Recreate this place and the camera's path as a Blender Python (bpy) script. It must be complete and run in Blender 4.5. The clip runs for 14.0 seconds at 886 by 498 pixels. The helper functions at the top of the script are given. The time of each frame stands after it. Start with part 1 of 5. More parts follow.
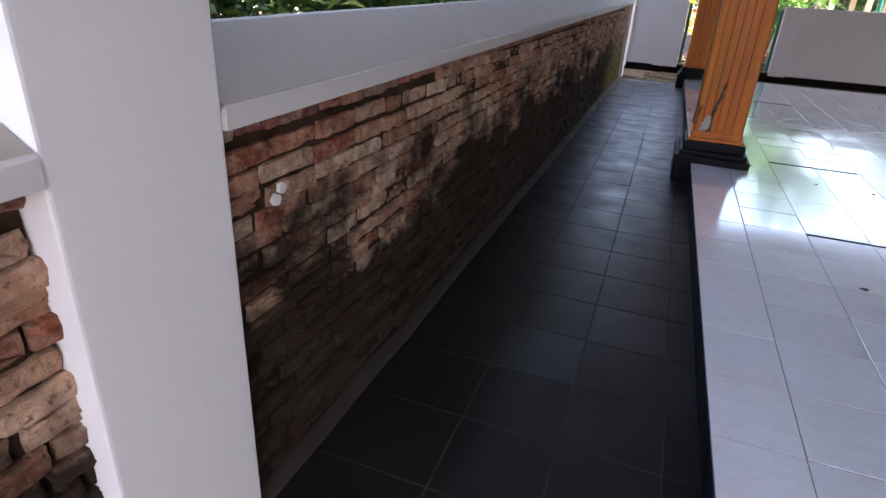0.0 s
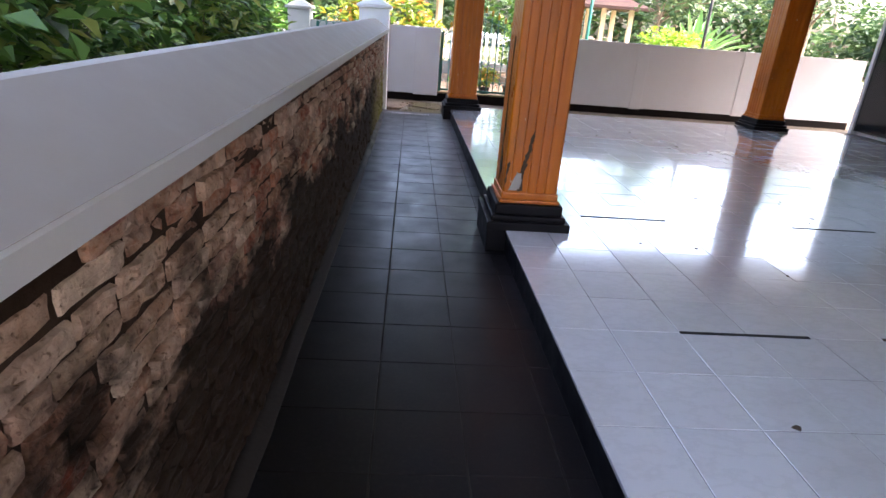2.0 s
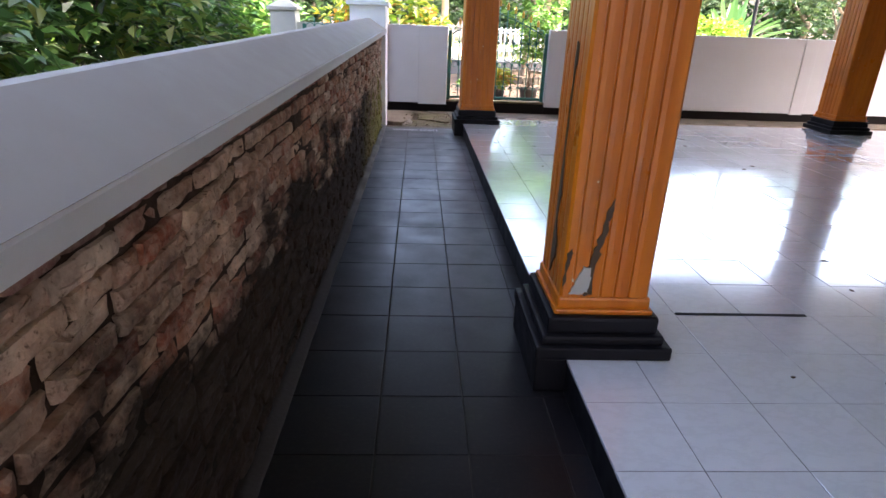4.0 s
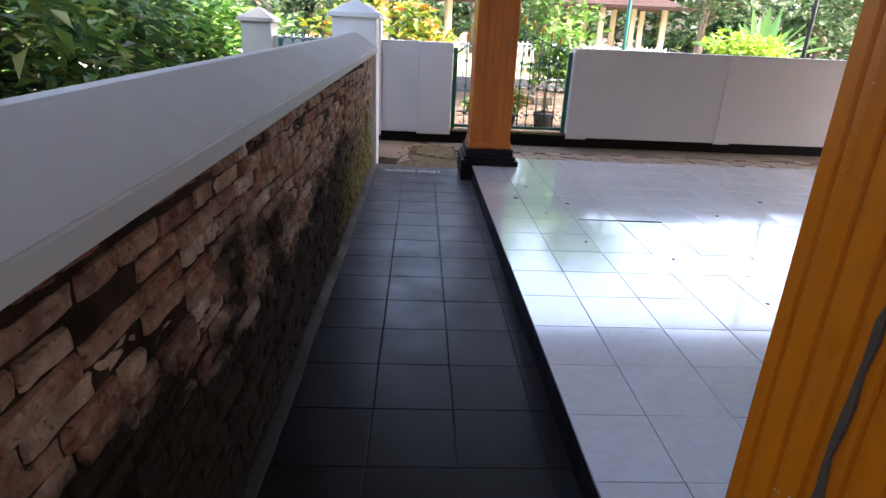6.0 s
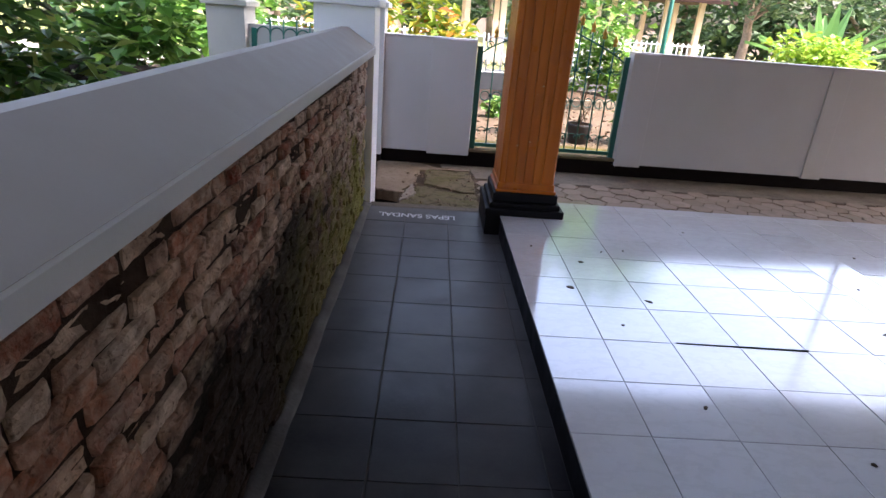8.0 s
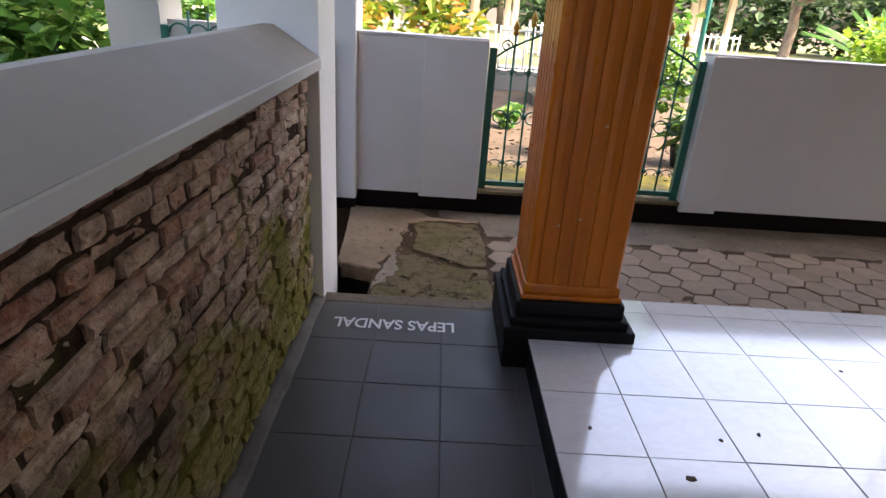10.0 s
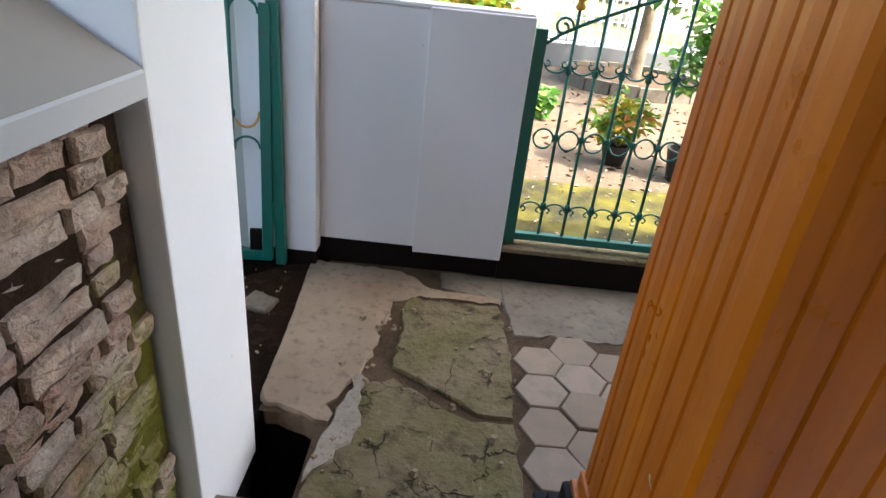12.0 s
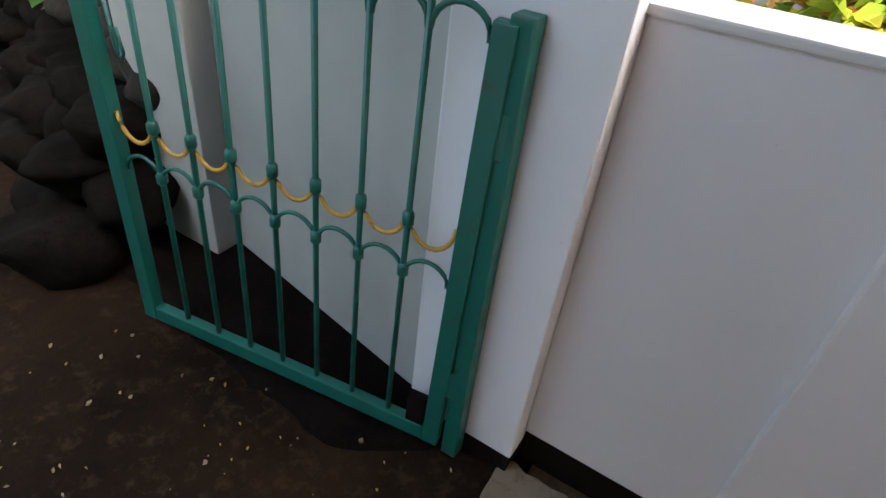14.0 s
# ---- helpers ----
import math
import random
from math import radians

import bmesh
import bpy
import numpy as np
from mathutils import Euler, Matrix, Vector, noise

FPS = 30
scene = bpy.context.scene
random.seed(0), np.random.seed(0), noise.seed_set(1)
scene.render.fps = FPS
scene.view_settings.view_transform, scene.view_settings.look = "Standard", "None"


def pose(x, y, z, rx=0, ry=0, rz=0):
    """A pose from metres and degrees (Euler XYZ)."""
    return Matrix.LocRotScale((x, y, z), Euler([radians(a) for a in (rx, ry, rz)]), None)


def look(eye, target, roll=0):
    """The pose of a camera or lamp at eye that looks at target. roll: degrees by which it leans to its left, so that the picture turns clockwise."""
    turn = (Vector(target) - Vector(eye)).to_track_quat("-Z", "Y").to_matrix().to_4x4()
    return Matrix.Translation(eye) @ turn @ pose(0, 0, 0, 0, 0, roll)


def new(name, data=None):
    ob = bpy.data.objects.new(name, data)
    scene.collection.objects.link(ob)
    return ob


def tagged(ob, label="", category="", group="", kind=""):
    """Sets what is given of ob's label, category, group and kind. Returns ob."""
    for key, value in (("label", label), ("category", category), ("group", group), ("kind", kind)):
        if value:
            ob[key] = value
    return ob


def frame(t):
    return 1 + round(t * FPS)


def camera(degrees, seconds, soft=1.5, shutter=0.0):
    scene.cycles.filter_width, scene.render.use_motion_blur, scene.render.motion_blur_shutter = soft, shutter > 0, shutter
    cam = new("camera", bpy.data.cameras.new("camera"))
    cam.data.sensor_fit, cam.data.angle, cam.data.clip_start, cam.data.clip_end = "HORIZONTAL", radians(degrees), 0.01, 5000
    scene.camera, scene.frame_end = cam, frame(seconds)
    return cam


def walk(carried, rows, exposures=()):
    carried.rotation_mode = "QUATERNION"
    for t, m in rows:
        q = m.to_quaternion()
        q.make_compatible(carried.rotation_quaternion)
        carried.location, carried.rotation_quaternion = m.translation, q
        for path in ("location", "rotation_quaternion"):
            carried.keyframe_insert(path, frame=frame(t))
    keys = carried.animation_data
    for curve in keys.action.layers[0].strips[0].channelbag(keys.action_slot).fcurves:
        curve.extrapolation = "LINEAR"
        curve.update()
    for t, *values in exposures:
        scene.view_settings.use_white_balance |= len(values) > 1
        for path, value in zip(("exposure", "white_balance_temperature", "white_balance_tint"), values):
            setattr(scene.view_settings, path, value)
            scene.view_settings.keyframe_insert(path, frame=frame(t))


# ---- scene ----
cam = camera(75.0, 14.0, soft=1.5)
PATH = [
    (0, (0.055, 0.071, 1.225), (-0.547, 1.784, 0.386), 3.5),
    (0.5, (-0.037, 0.327, 1.217), (-0.288, 2.088, 0.303), 2.5),
    (1, (-0.159, 0.655, 1.251), (-0.28, 2.488, 0.46), 2.7),
    (1.5, (-0.251, 0.935, 1.282), (-0.147, 2.804, 0.578), 4.4),
    (2, (-0.264, 1.294, 1.26), (-0.122, 3.151, 0.531), 4.5),
    (2.2, (-0.264, 1.429, 1.273), (-0.108, 3.297, 0.577), 4.2),
    (4.3, (-0.194, 2.94, 1.276), (-0.1, 4.793, 0.53), 2.0),
    (4.5, (-0.181, 3.082, 1.273), (-0.075, 4.935, 0.528), 1.8),
    (5, (-0.152, 3.454, 1.297), (-0.084, 5.318, 0.575), 3.0),
    (5.5, (-0.175, 3.835, 1.312), (-0.077, 5.704, 0.606), 2.8),
    (6, (-0.187, 4.2, 1.318), (-0.091, 6.066, 0.605), 2.7),
    (6.5, (-0.19, 4.589, 1.317), (-0.134, 6.453, 0.596), 3.9),
    (7, (-0.169, 4.974, 1.345), (-0.035, 6.823, 0.595), 3.0),
    (7.5, (-0.161, 5.413, 1.342), (-0.078, 7.276, 0.619), 3.7),
    (7.7, (-0.201, 5.569, 1.379), (-0.13, 7.424, 0.634), 4.5),
    (9.8, (-0.071, 7.264, 1.373), (-0.008, 9.105, 0.593), 3.3),
    (10, (-0.093, 7.47, 1.367), (-0.056, 9.309, 0.582), 3.9),
    (10.5, (-0.082, 7.868, 1.365), (-0.031, 9.703, 0.573), 5.5),
    (11, (-0.084, 8.239, 1.393), (0.094, 10.062, 0.588), 5.4),
    (11.5, (-0.062, 8.632, 1.37), (0.025, 10.435, 0.508), 5.3),
    (12, (-0.072, 8.987, 1.343), (-0.072, 10.77, 0.436), 6.1),
    (12.5, (-0.109, 9.343, 1.325), (-0.279, 11.106, 0.397), 5.6),
    (13, (-0.135, 9.747, 1.326), (-0.546, 11.39, 0.262), 2.6),
    (13.5, (-0.247, 10.101, 1.356), (-0.736, 11.699, 0.256), 6.0),
    (14, (-0.433, 10.439, 1.351), (-1.208, 11.859, 0.174), 7.1),
]
walk(cam, [(t, look(eye, target, roll)) for t, eye, target, roll in PATH], [
    (0.0, 3.3, 6500, 19), (1.0, 3.6, 6550, 18), (2.0, 3.6, 6550, 18), (5.0, 3.6, 6550, 18), (6.0, 3.3, 6500, 18), (7.0, 3.0, 6350, 19),
    (10.0, 2.9, 7000, 16), (11.0, 3.35, 6900, 14), (12.0, 3.45, 6600, 7), (12.5, 3.28, 6300, 5), (13.0, 3.15, 6400, 6), (13.5, 2.85, 6600, 9), (14.0, 3.2, 7000, 9)])

# ---- world, sun, exposure ----
SUN_TO = Vector((0.58, -0.20, 0.79)).normalized()
world = bpy.data.worlds.new("sky")
scene.world = world
world.use_nodes = True
wn = world.node_tree.nodes
sky = wn.new("ShaderNodeTexSky")
sky.sky_type, sky.sun_disc = "NISHITA", False
sky.sun_elevation = math.asin(SUN_TO.z)
sky.sun_rotation = math.atan2(SUN_TO.x, SUN_TO.y)
world.node_tree.links.new(sky.outputs[0], wn["Background"].inputs[0])
sky.dust_density = 6.0
wn["Background"].inputs[1].default_value = 0.15
sun = new("sun", bpy.data.lights.new("sun", "SUN"))
sun.data.energy, sun.data.angle, sun.data.color = 2.0, radians(0.5), (1.0, 0.95, 0.86)
sun.matrix_world = look((0, 0, 30), Vector((0, 0, 30)) - SUN_TO)


# ---- materials ----
class Nodes:
    def __init__(self, name):
        self.mat = bpy.data.materials.new(name)
        self.mat.use_nodes = True
        self.t = self.mat.node_tree
        self.bsdf = self.t.nodes["Principled BSDF"]

    def add(self, kind, **values):
        n = self.t.nodes.new(kind)
        for key, v in values.items():
            n.inputs[key].default_value = v
        return n

    def link(self, a, b):
        self.t.links.new(a, b)

    def place(self):
        return self.add("ShaderNodeNewGeometry").outputs["Position"]

    def noise(self, scale, detail=4.0, rough=0.55, where=None, stretch=None):
        n = self.add("ShaderNodeTexNoise", Scale=scale, Detail=detail, Roughness=rough)
        src = where if where is not None else self.place()
        if stretch:
            m = self.t.nodes.new("ShaderNodeVectorMath")
            m.operation = "MULTIPLY"
            self.link(src, m.inputs[0])
            m.inputs[1].default_value = stretch
            src = m.outputs[0]
        self.link(src, n.inputs["Vector"])
        return n.outputs["Fac"]

    def ramp(self, fac, stops):
        n = self.t.nodes.new("ShaderNodeValToRGB")
        e = n.color_ramp.elements
        while len(e) < len(stops):
            e.new(0.5)
        for el, (p, c) in zip(e, stops):
            el.position = p
            el.color = (c, c, c, 1) if isinstance(c, (int, float)) else (*c, 1)
        self.link(fac, n.inputs[0])
        return n.outputs[0]

    def mix(self, fac, a, b, mode="MIX"):
        n = self.t.nodes.new("ShaderNodeMix")
        n.data_type, n.blend_type = "RGBA", mode
        for sock, v in ((n.inputs[0], fac), (n.inputs[6], a), (n.inputs[7], b)):
            if isinstance(v, (int, float)):
                sock.default_value = v
            elif isinstance(v, tuple):
                sock.default_value = (*v, 1)
            else:
                self.link(v, sock)
        return n.outputs[2]

    def math(self, op, a, b=0.0, c=0.0):
        n = self.t.nodes.new("ShaderNodeMath")
        n.operation = op
        for sock, v in zip(n.inputs, (a, b, c)):
            if isinstance(v, (int, float)):
                sock.default_value = v
            else:
                self.link(v, sock)
        return n.outputs[0]

    def axis(self, which):
        n = self.t.nodes.new("ShaderNodeSeparateXYZ")
        self.link(self.place(), n.inputs[0])
        return n.outputs[which]

    def random(self, island):
        if island:
            return self.add("ShaderNodeNewGeometry").outputs["Random Per Island"]
        return self.add("ShaderNodeObjectInfo").outputs["Random"]

    def finish(self, color, rough, bump=None, strength=0.2, distance=0.01, metal=0.0, spec=0.5):
        for key, v in (("Base Color", color), ("Roughness", rough)):
            if isinstance(v, tuple):
                v = (*v, 1)
            if isinstance(v, (tuple, float, int)):
                self.bsdf.inputs[key].default_value = v
            else:
                self.link(v, self.bsdf.inputs[key])
        self.bsdf.inputs["Metallic"].default_value = metal
        self.bsdf.inputs["Specular IOR Level"].default_value = spec
        if bump is not None:
            b = self.add("ShaderNodeBump", Strength=strength, Distance=distance)
            self.link(bump, b.inputs["Height"])
            self.link(b.outputs[0], self.bsdf.inputs["Normal"])
        return self.mat


def painted(name, color, rough=0.5, dirt=(0.3, 0.27, 0.22), dirt_amount=0.25, grain=60, strength=0.12, spots=True, spec=0.4):
    n = Nodes(name)
    big = n.ramp(n.noise(1.7, 6), [(0.42, 0.0), (0.75, dirt_amount)])
    col = n.mix(big, color, tuple(c * 0.72 + d * 0.2 for c, d in zip(color, dirt)))
    if spots:
        sp = n.ramp(n.noise(26, 2), [(0.775, 0.0), (0.80, 0.55)])
        col = n.mix(sp, col, dirt)
    rg = n.ramp(n.noise(9, 3), [(0.3, rough - 0.08), (0.7, rough + 0.1)])
    return n.finish(col, rg, n.noise(grain, 5), strength, 0.004, spec=spec)


def plain_metal(name, color, rough=0.4, rust=0.12):
    n = Nodes(name)
    f = n.ramp(n.noise(30, 5), [(0.6, 0.0), (0.72, rust * 4)])
    col = n.mix(f, color, (0.07, 0.045, 0.03))
    return n.finish(col, n.ramp(n.noise(14), [(0.3, rough - 0.1), (0.7, rough + 0.15)]), n.noise(90), 0.1, 0.002)


def brick_material(name, island, plum=False):
    n = Nodes(name)
    r = n.random(island)
    base = n.ramp(r, [(0.0, (0.22, 0.055, 0.030)), (0.14, (0.34, 0.14, 0.08)), (0.32, (0.36, 0.21, 0.14)),
                      (0.50, (0.50, 0.35, 0.25)), (0.66, (0.26, 0.125, 0.08)), (0.82, (0.58, 0.46, 0.36)), (1.0, (0.24, 0.075, 0.045))])
    if plum:
        base = n.ramp(r, [(0.0, (0.19, 0.045, 0.042)), (0.5, (0.27, 0.105, 0.08)), (0.8, (0.15, 0.05, 0.05)), (1.0, (0.38, 0.24, 0.18))])
    mottled = n.ramp(n.noise(34, 6, 0.65), [(0.38, 0.0), (0.62, 1.0)])
    col = n.mix(n.math("MULTIPLY", mottled, 0.40), base, (0.50, 0.41, 0.33))
    salt = n.ramp(n.noise(6.5, 7, 0.65), [(0.50, 0.0), (0.68, 0.55)])
    col = n.mix(salt, col, (0.52, 0.45, 0.37))
    pits = n.ramp(n.noise(75, 4), [(0.30, 1.0), (0.42, 0.0)])
    col = n.mix(n.math("MULTIPLY", pits, 0.75), col, (0.10, 0.055, 0.035))
    col = n.mix(1.0, col, n.ramp(n.noise(15, 5, 0.6), [(0.32, (0.55, 0.49, 0.46)), (0.66, (1.35, 1.26, 1.18))]), "MULTIPLY")
    # Paler far end: fading, and the stronger light there put into the colour.
    faded_and_lit = n.math("MULTIPLY", n.ramp(n.math("MULTIPLY", n.axis(1), 0.1), [(0.80, 0.0), (0.96, 0.42)]), n.ramp(n.noise(18, 5, 0.6), [(0.30, 0.25), (0.60, 1.0)]))
    col = n.mix(faded_and_lit, col, (0.56, 0.49, 0.41))
    col = damp(n, col)
    bump = n.math("ADD", n.noise(48, 6, 0.7), n.math("MULTIPLY", n.noise(160, 3), 0.35))
    return n.finish(col, 0.9, bump, 0.9, 0.012, spec=0.12)


def damp(n, col):
    """Black algae that climbs the wall's foot with a ragged edge, and moss by its far end."""
    z, y = n.axis(2), n.axis(1)
    ragged = n.noise(2.6, 7, 0.62, stretch=(1, 0.8, 1.3))
    level = n.math("ADD", n.math("MULTIPLY_ADD", ragged, 1.25, 0.13), n.math("MULTIPLY", z, -1.0))
    algae = n.ramp(level, [(0.02, 0.0), (0.22, 1.0)])
    away = n.ramp(n.math("MULTIPLY", y, 0.1), [(0.78, 1.0), (0.93, 0.22)])
    col = n.mix(n.math("MULTIPLY", n.math("MULTIPLY", algae, 0.95), away), col, (0.016, 0.011, 0.008))
    near_end = n.ramp(n.math("MULTIPLY", y, 0.1), [(0.74, 0.0), (0.93, 1.0)])
    clumps = n.ramp(n.math("ADD", n.noise(5.5, 6, 0.6), n.math("MULTIPLY", z, -0.42)), [(0.20, 0.0), (0.38, 1.0)])
    moss = n.math("MULTIPLY", near_end, clumps)
    green = n.mix(n.noise(14, 4), (0.13, 0.105, 0.03), (0.26, 0.26, 0.025))
    return n.mix(n.math("MULTIPLY", moss, 0.85), col, green)


def tile_material(name, island, dark):
    n = Nodes(name)
    r = n.random(island)
    if dark:
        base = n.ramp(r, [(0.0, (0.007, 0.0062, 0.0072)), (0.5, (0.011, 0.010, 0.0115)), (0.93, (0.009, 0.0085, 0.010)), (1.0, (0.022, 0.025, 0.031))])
        worn = n.ramp(n.noise(3.2, 6), [(0.4, 0.0), (0.7, 0.45)])
        col = n.mix(worn, base, (0.019, 0.014, 0.012))
        dust = n.ramp(n.noise(60, 5), [(0.5, 0.0), (0.8, 0.14)])
        col = n.mix(dust, col, (0.09, 0.075, 0.062))
        # Greyer far end: the sky's sheen on the tiles, put into the colour.
        sky_sheen = n.ramp(n.math("ADD", n.math("MULTIPLY", n.axis(1), 0.1), n.math("MULTIPLY", n.noise(2.6, 6), 0.3)), [(0.84, 0.0), (1.04, 0.85)])
        col = n.mix(sky_sheen, col, (0.10, 0.095, 0.09))
        return n.finish(col, n.ramp(n.noise(5, 5), [(0.3, 0.30), (0.7, 0.48)]), n.noise(110, 4), 0.12, 0.003, spec=0.28)
    base = n.ramp(r, [(0.0, (0.68, 0.66, 0.645)), (0.5, (0.74, 0.72, 0.71)), (1.0, (0.71, 0.695, 0.685))])
    veins = n.ramp(n.noise(7, 8, 0.6, stretch=(1, 1.7, 1)), [(0.46, 0.0), (0.52, 0.22), (0.58, 0.0)])
    col = n.mix(veins, base, (0.52, 0.50, 0.48))
    dirt = n.ramp(n.noise(1.9, 7, 0.6), [(0.5, 0.0), (0.78, 0.35)])
    col = n.mix(dirt, col, (0.46, 0.42, 0.36))
    n.bsdf.inputs["Coat Weight"].default_value = 1.0
    n.bsdf.inputs["Coat IOR"].default_value = 2.0
    n.bsdf.inputs["Coat Roughness"].default_value = 0.085
    return n.finish(col, n.ramp(n.noise(2.4, 5), [(0.3, 0.10), (0.7, 0.22)]), n.noise(5.0, 2), 0.03, 0.003)


def wood_material(name):
    n = Nodes(name)
    grain = n.noise(9, 6, 0.6, stretch=(1, 1, 0.09))
    col = n.ramp(grain, [(0.3, (0.36, 0.073, 0.002)), (0.5, (0.49, 0.115, 0.003)), (0.7, (0.56, 0.148, 0.005))])
    fine = n.ramp(n.noise(60, 4, 0.6, stretch=(1, 1, 0.05)), [(0.4, 0.0), (0.8, 0.3)])
    col = n.mix(fine, col, (0.30, 0.085, 0.008))
    stain = n.ramp(n.noise(3.5, 6, stretch=(1, 1, 0.5)), [(0.56, 0.0), (0.72, 0.5)])
    col = n.mix(stain, col, (0.20, 0.06, 0.01))
    chips = n.ramp(n.noise(21, 3), [(0.735, 0.0), (0.75, 1.0)])
    col = n.mix(chips, col, (0.60, 0.50, 0.38))
    return n.finish(col, n.ramp(n.noise(12), [(0.3, 0.26), (0.7, 0.42)]), n.math("ADD", grain, n.noise(120, 3)), 0.12, 0.004, spec=0.32)


def leaf_material(name, stops, gloss=0.42):
    n = Nodes(name)
    col = n.ramp(n.random(True), stops)
    n.finish(col, gloss, spec=0.4)
    tr = n.add("ShaderNodeBsdfTranslucent")
    n.link(col, tr.inputs["Color"])
    mixer = n.add("ShaderNodeMixShader", Fac=0.32)
    n.link(n.bsdf.outputs[0], mixer.inputs[1])
    n.link(tr.outputs[0], mixer.inputs[2])
    n.link(mixer.outputs[0], n.t.nodes["Material Output"].inputs["Surface"])
    return n.mat


def ground_material(name, a, b, c, scale=2.0, rough=0.9, strength=0.5, spec=0.2):
    n = Nodes(name)
    col = n.mix(n.ramp(n.noise(scale, 7, 0.65), [(0.38, 0.0), (0.64, 1.0)]), a, b)
    col = n.mix(n.ramp(n.noise(scale * 9, 6, 0.7), [(0.52, 0.0), (0.68, 0.8)]), col, c)
    return n.finish(col, rough, n.noise(scale * 26, 6, 0.7), strength, 0.012, spec=spec)


# Greenish grime, with the shade outside the gate also put into the grey.
OUTER = painted("grimy_shaded_outer_wall_paint", (0.40, 0.41, 0.385), 0.7, dirt=(0.10, 0.11, 0.08), dirt_amount=0.9, spec=0.2)
# White lightened, putting the light on the gate pillar into its colour.
LIT_WHITE = painted("lit_white_pillar_paint", (0.86, 0.86, 0.86), 0.5, dirt_amount=0.12)
WHITE = painted("white_wall_paint", (0.74, 0.73, 0.74), 0.55, dirt_amount=0.18)
CAP = painted("cement_cap_paint", (0.345, 0.30, 0.25), 0.65, dirt_amount=0.3)
LIP = painted("white_lip_paint", (0.58, 0.57, 0.56), 0.6, dirt_amount=0.2)
BLACK = painted("black_plinth_paint", (0.008, 0.007, 0.008), 0.5, dirt=(0.05, 0.042, 0.035), dirt_amount=0.4, spec=0.1)
PLINTH = painted("dark_wall_plinth_paint", (0.008, 0.005, 0.0045), 0.65, dirt=(0.04, 0.03, 0.02), dirt_amount=0.5, spec=0.08)
BRICK, BRICK_I = brick_material("weathered_brick", False), brick_material("weathered_brick_far", True)
BRICK_TOP = brick_material("plum_top_course_brick", False, True)
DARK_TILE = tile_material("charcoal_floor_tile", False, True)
WHITE_TILE, WHITE_TILE_I = tile_material("white_floor_tile", False, False), tile_material("white_floor_tile_far", True, False)
WOOD = wood_material("orange_varnished_wood")
GREEN = plain_metal("green_enamel", (0.003, 0.105, 0.080), 0.38)
GOLD = plain_metal("gold_paint", (0.50, 0.27, 0.03), 0.4, 0.2)
DARK_GAP = painted("open_joint", (0.006, 0.005, 0.0045), 0.9, spots=False)
ROT = painted("rotten_wood", (0.06, 0.035, 0.018), 0.95, dirt_amount=0.6, strength=0.7)
FILLER = painted("pale_filler", (0.40, 0.36, 0.31), 0.85, dirt_amount=0.6)
LETTER = painted("white_stencil_paint", (0.72, 0.72, 0.72), 0.6, dirt=(0.25, 0.25, 0.25), dirt_amount=0.4)
def fillet_material():
    n = Nodes("worn_cement_fillet")
    col = n.mix(n.ramp(n.noise(5, 7), [(0.38, 0.0), (0.66, 1.0)]), (0.10, 0.088, 0.075), (0.16, 0.145, 0.125))
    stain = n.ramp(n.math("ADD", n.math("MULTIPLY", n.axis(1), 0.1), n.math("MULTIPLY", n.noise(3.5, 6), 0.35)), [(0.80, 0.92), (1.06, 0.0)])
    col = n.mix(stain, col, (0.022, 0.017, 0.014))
    return n.finish(col, 0.8, n.noise(60, 6), 0.4, 0.008, spec=0.25)


FILLET = fillet_material()
RUBBLE_GREY = ground_material("grey_crumbs", (0.24, 0.20, 0.16), (0.33, 0.28, 0.23), (0.13, 0.10, 0.08), 7.0)
CEMENT = ground_material("bare_cement", (0.13, 0.105, 0.08), (0.18, 0.15, 0.115), (0.08, 0.062, 0.045), 3.0, 0.85, 0.25)
SLAB = ground_material("pale_concrete_slab", (0.22, 0.158, 0.108), (0.28, 0.212, 0.152), (0.14, 0.095, 0.062), 2.4, 0.85, 0.25)
def mossy_material():
    n = Nodes("mossy_broken_concrete")
    col = n.mix(n.ramp(n.noise(4, 7, 0.65), [(0.36, 0.0), (0.62, 1.0)]), (0.125, 0.108, 0.042), (0.175, 0.132, 0.08))
    col = n.mix(n.ramp(n.noise(11, 6, 0.7), [(0.50, 0.0), (0.66, 0.85)]), col, (0.065, 0.05, 0.024))
    col = n.mix(n.ramp(n.noise(30, 5, 0.7), [(0.62, 0.0), (0.72, 0.6)]), col, (0.26, 0.23, 0.17))
    warp = n.t.nodes.new("ShaderNodeMix")
    warp.data_type, warp.blend_type = "RGBA", "LINEAR_LIGHT"
    warp.inputs[0].default_value = 0.10
    n.link(n.place(), warp.inputs[6])
    wob = n.add("ShaderNodeTexNoise", Scale=9.0, Detail=5.0)
    n.link(n.place(), wob.inputs["Vector"])
    n.link(wob.outputs["Color"], warp.inputs[7])
    v = n.add("ShaderNodeTexVoronoi", Scale=6.5)
    v.feature = "DISTANCE_TO_EDGE"
    n.link(warp.outputs[2], v.inputs["Vector"])
    worn = n.ramp(n.noise(5.5, 4), [(0.48, 0.0), (0.58, 1.0)])
    crack = n.math("MULTIPLY", n.ramp(v.outputs["Distance"], [(0.0, 1.0), (0.035, 0.0)]), worn)
    col = n.mix(n.math("MULTIPLY", crack, 0.85), col, (0.025, 0.018, 0.010))
    height = n.math("SUBTRACT", n.math("ADD", n.noise(28, 7, 0.7), n.math("MULTIPLY", n.noise(7, 4), 1.2)), n.math("MULTIPLY", crack, 1.5))
    return n.finish(col, 0.9, height, 0.9, 0.014, spec=0.2)


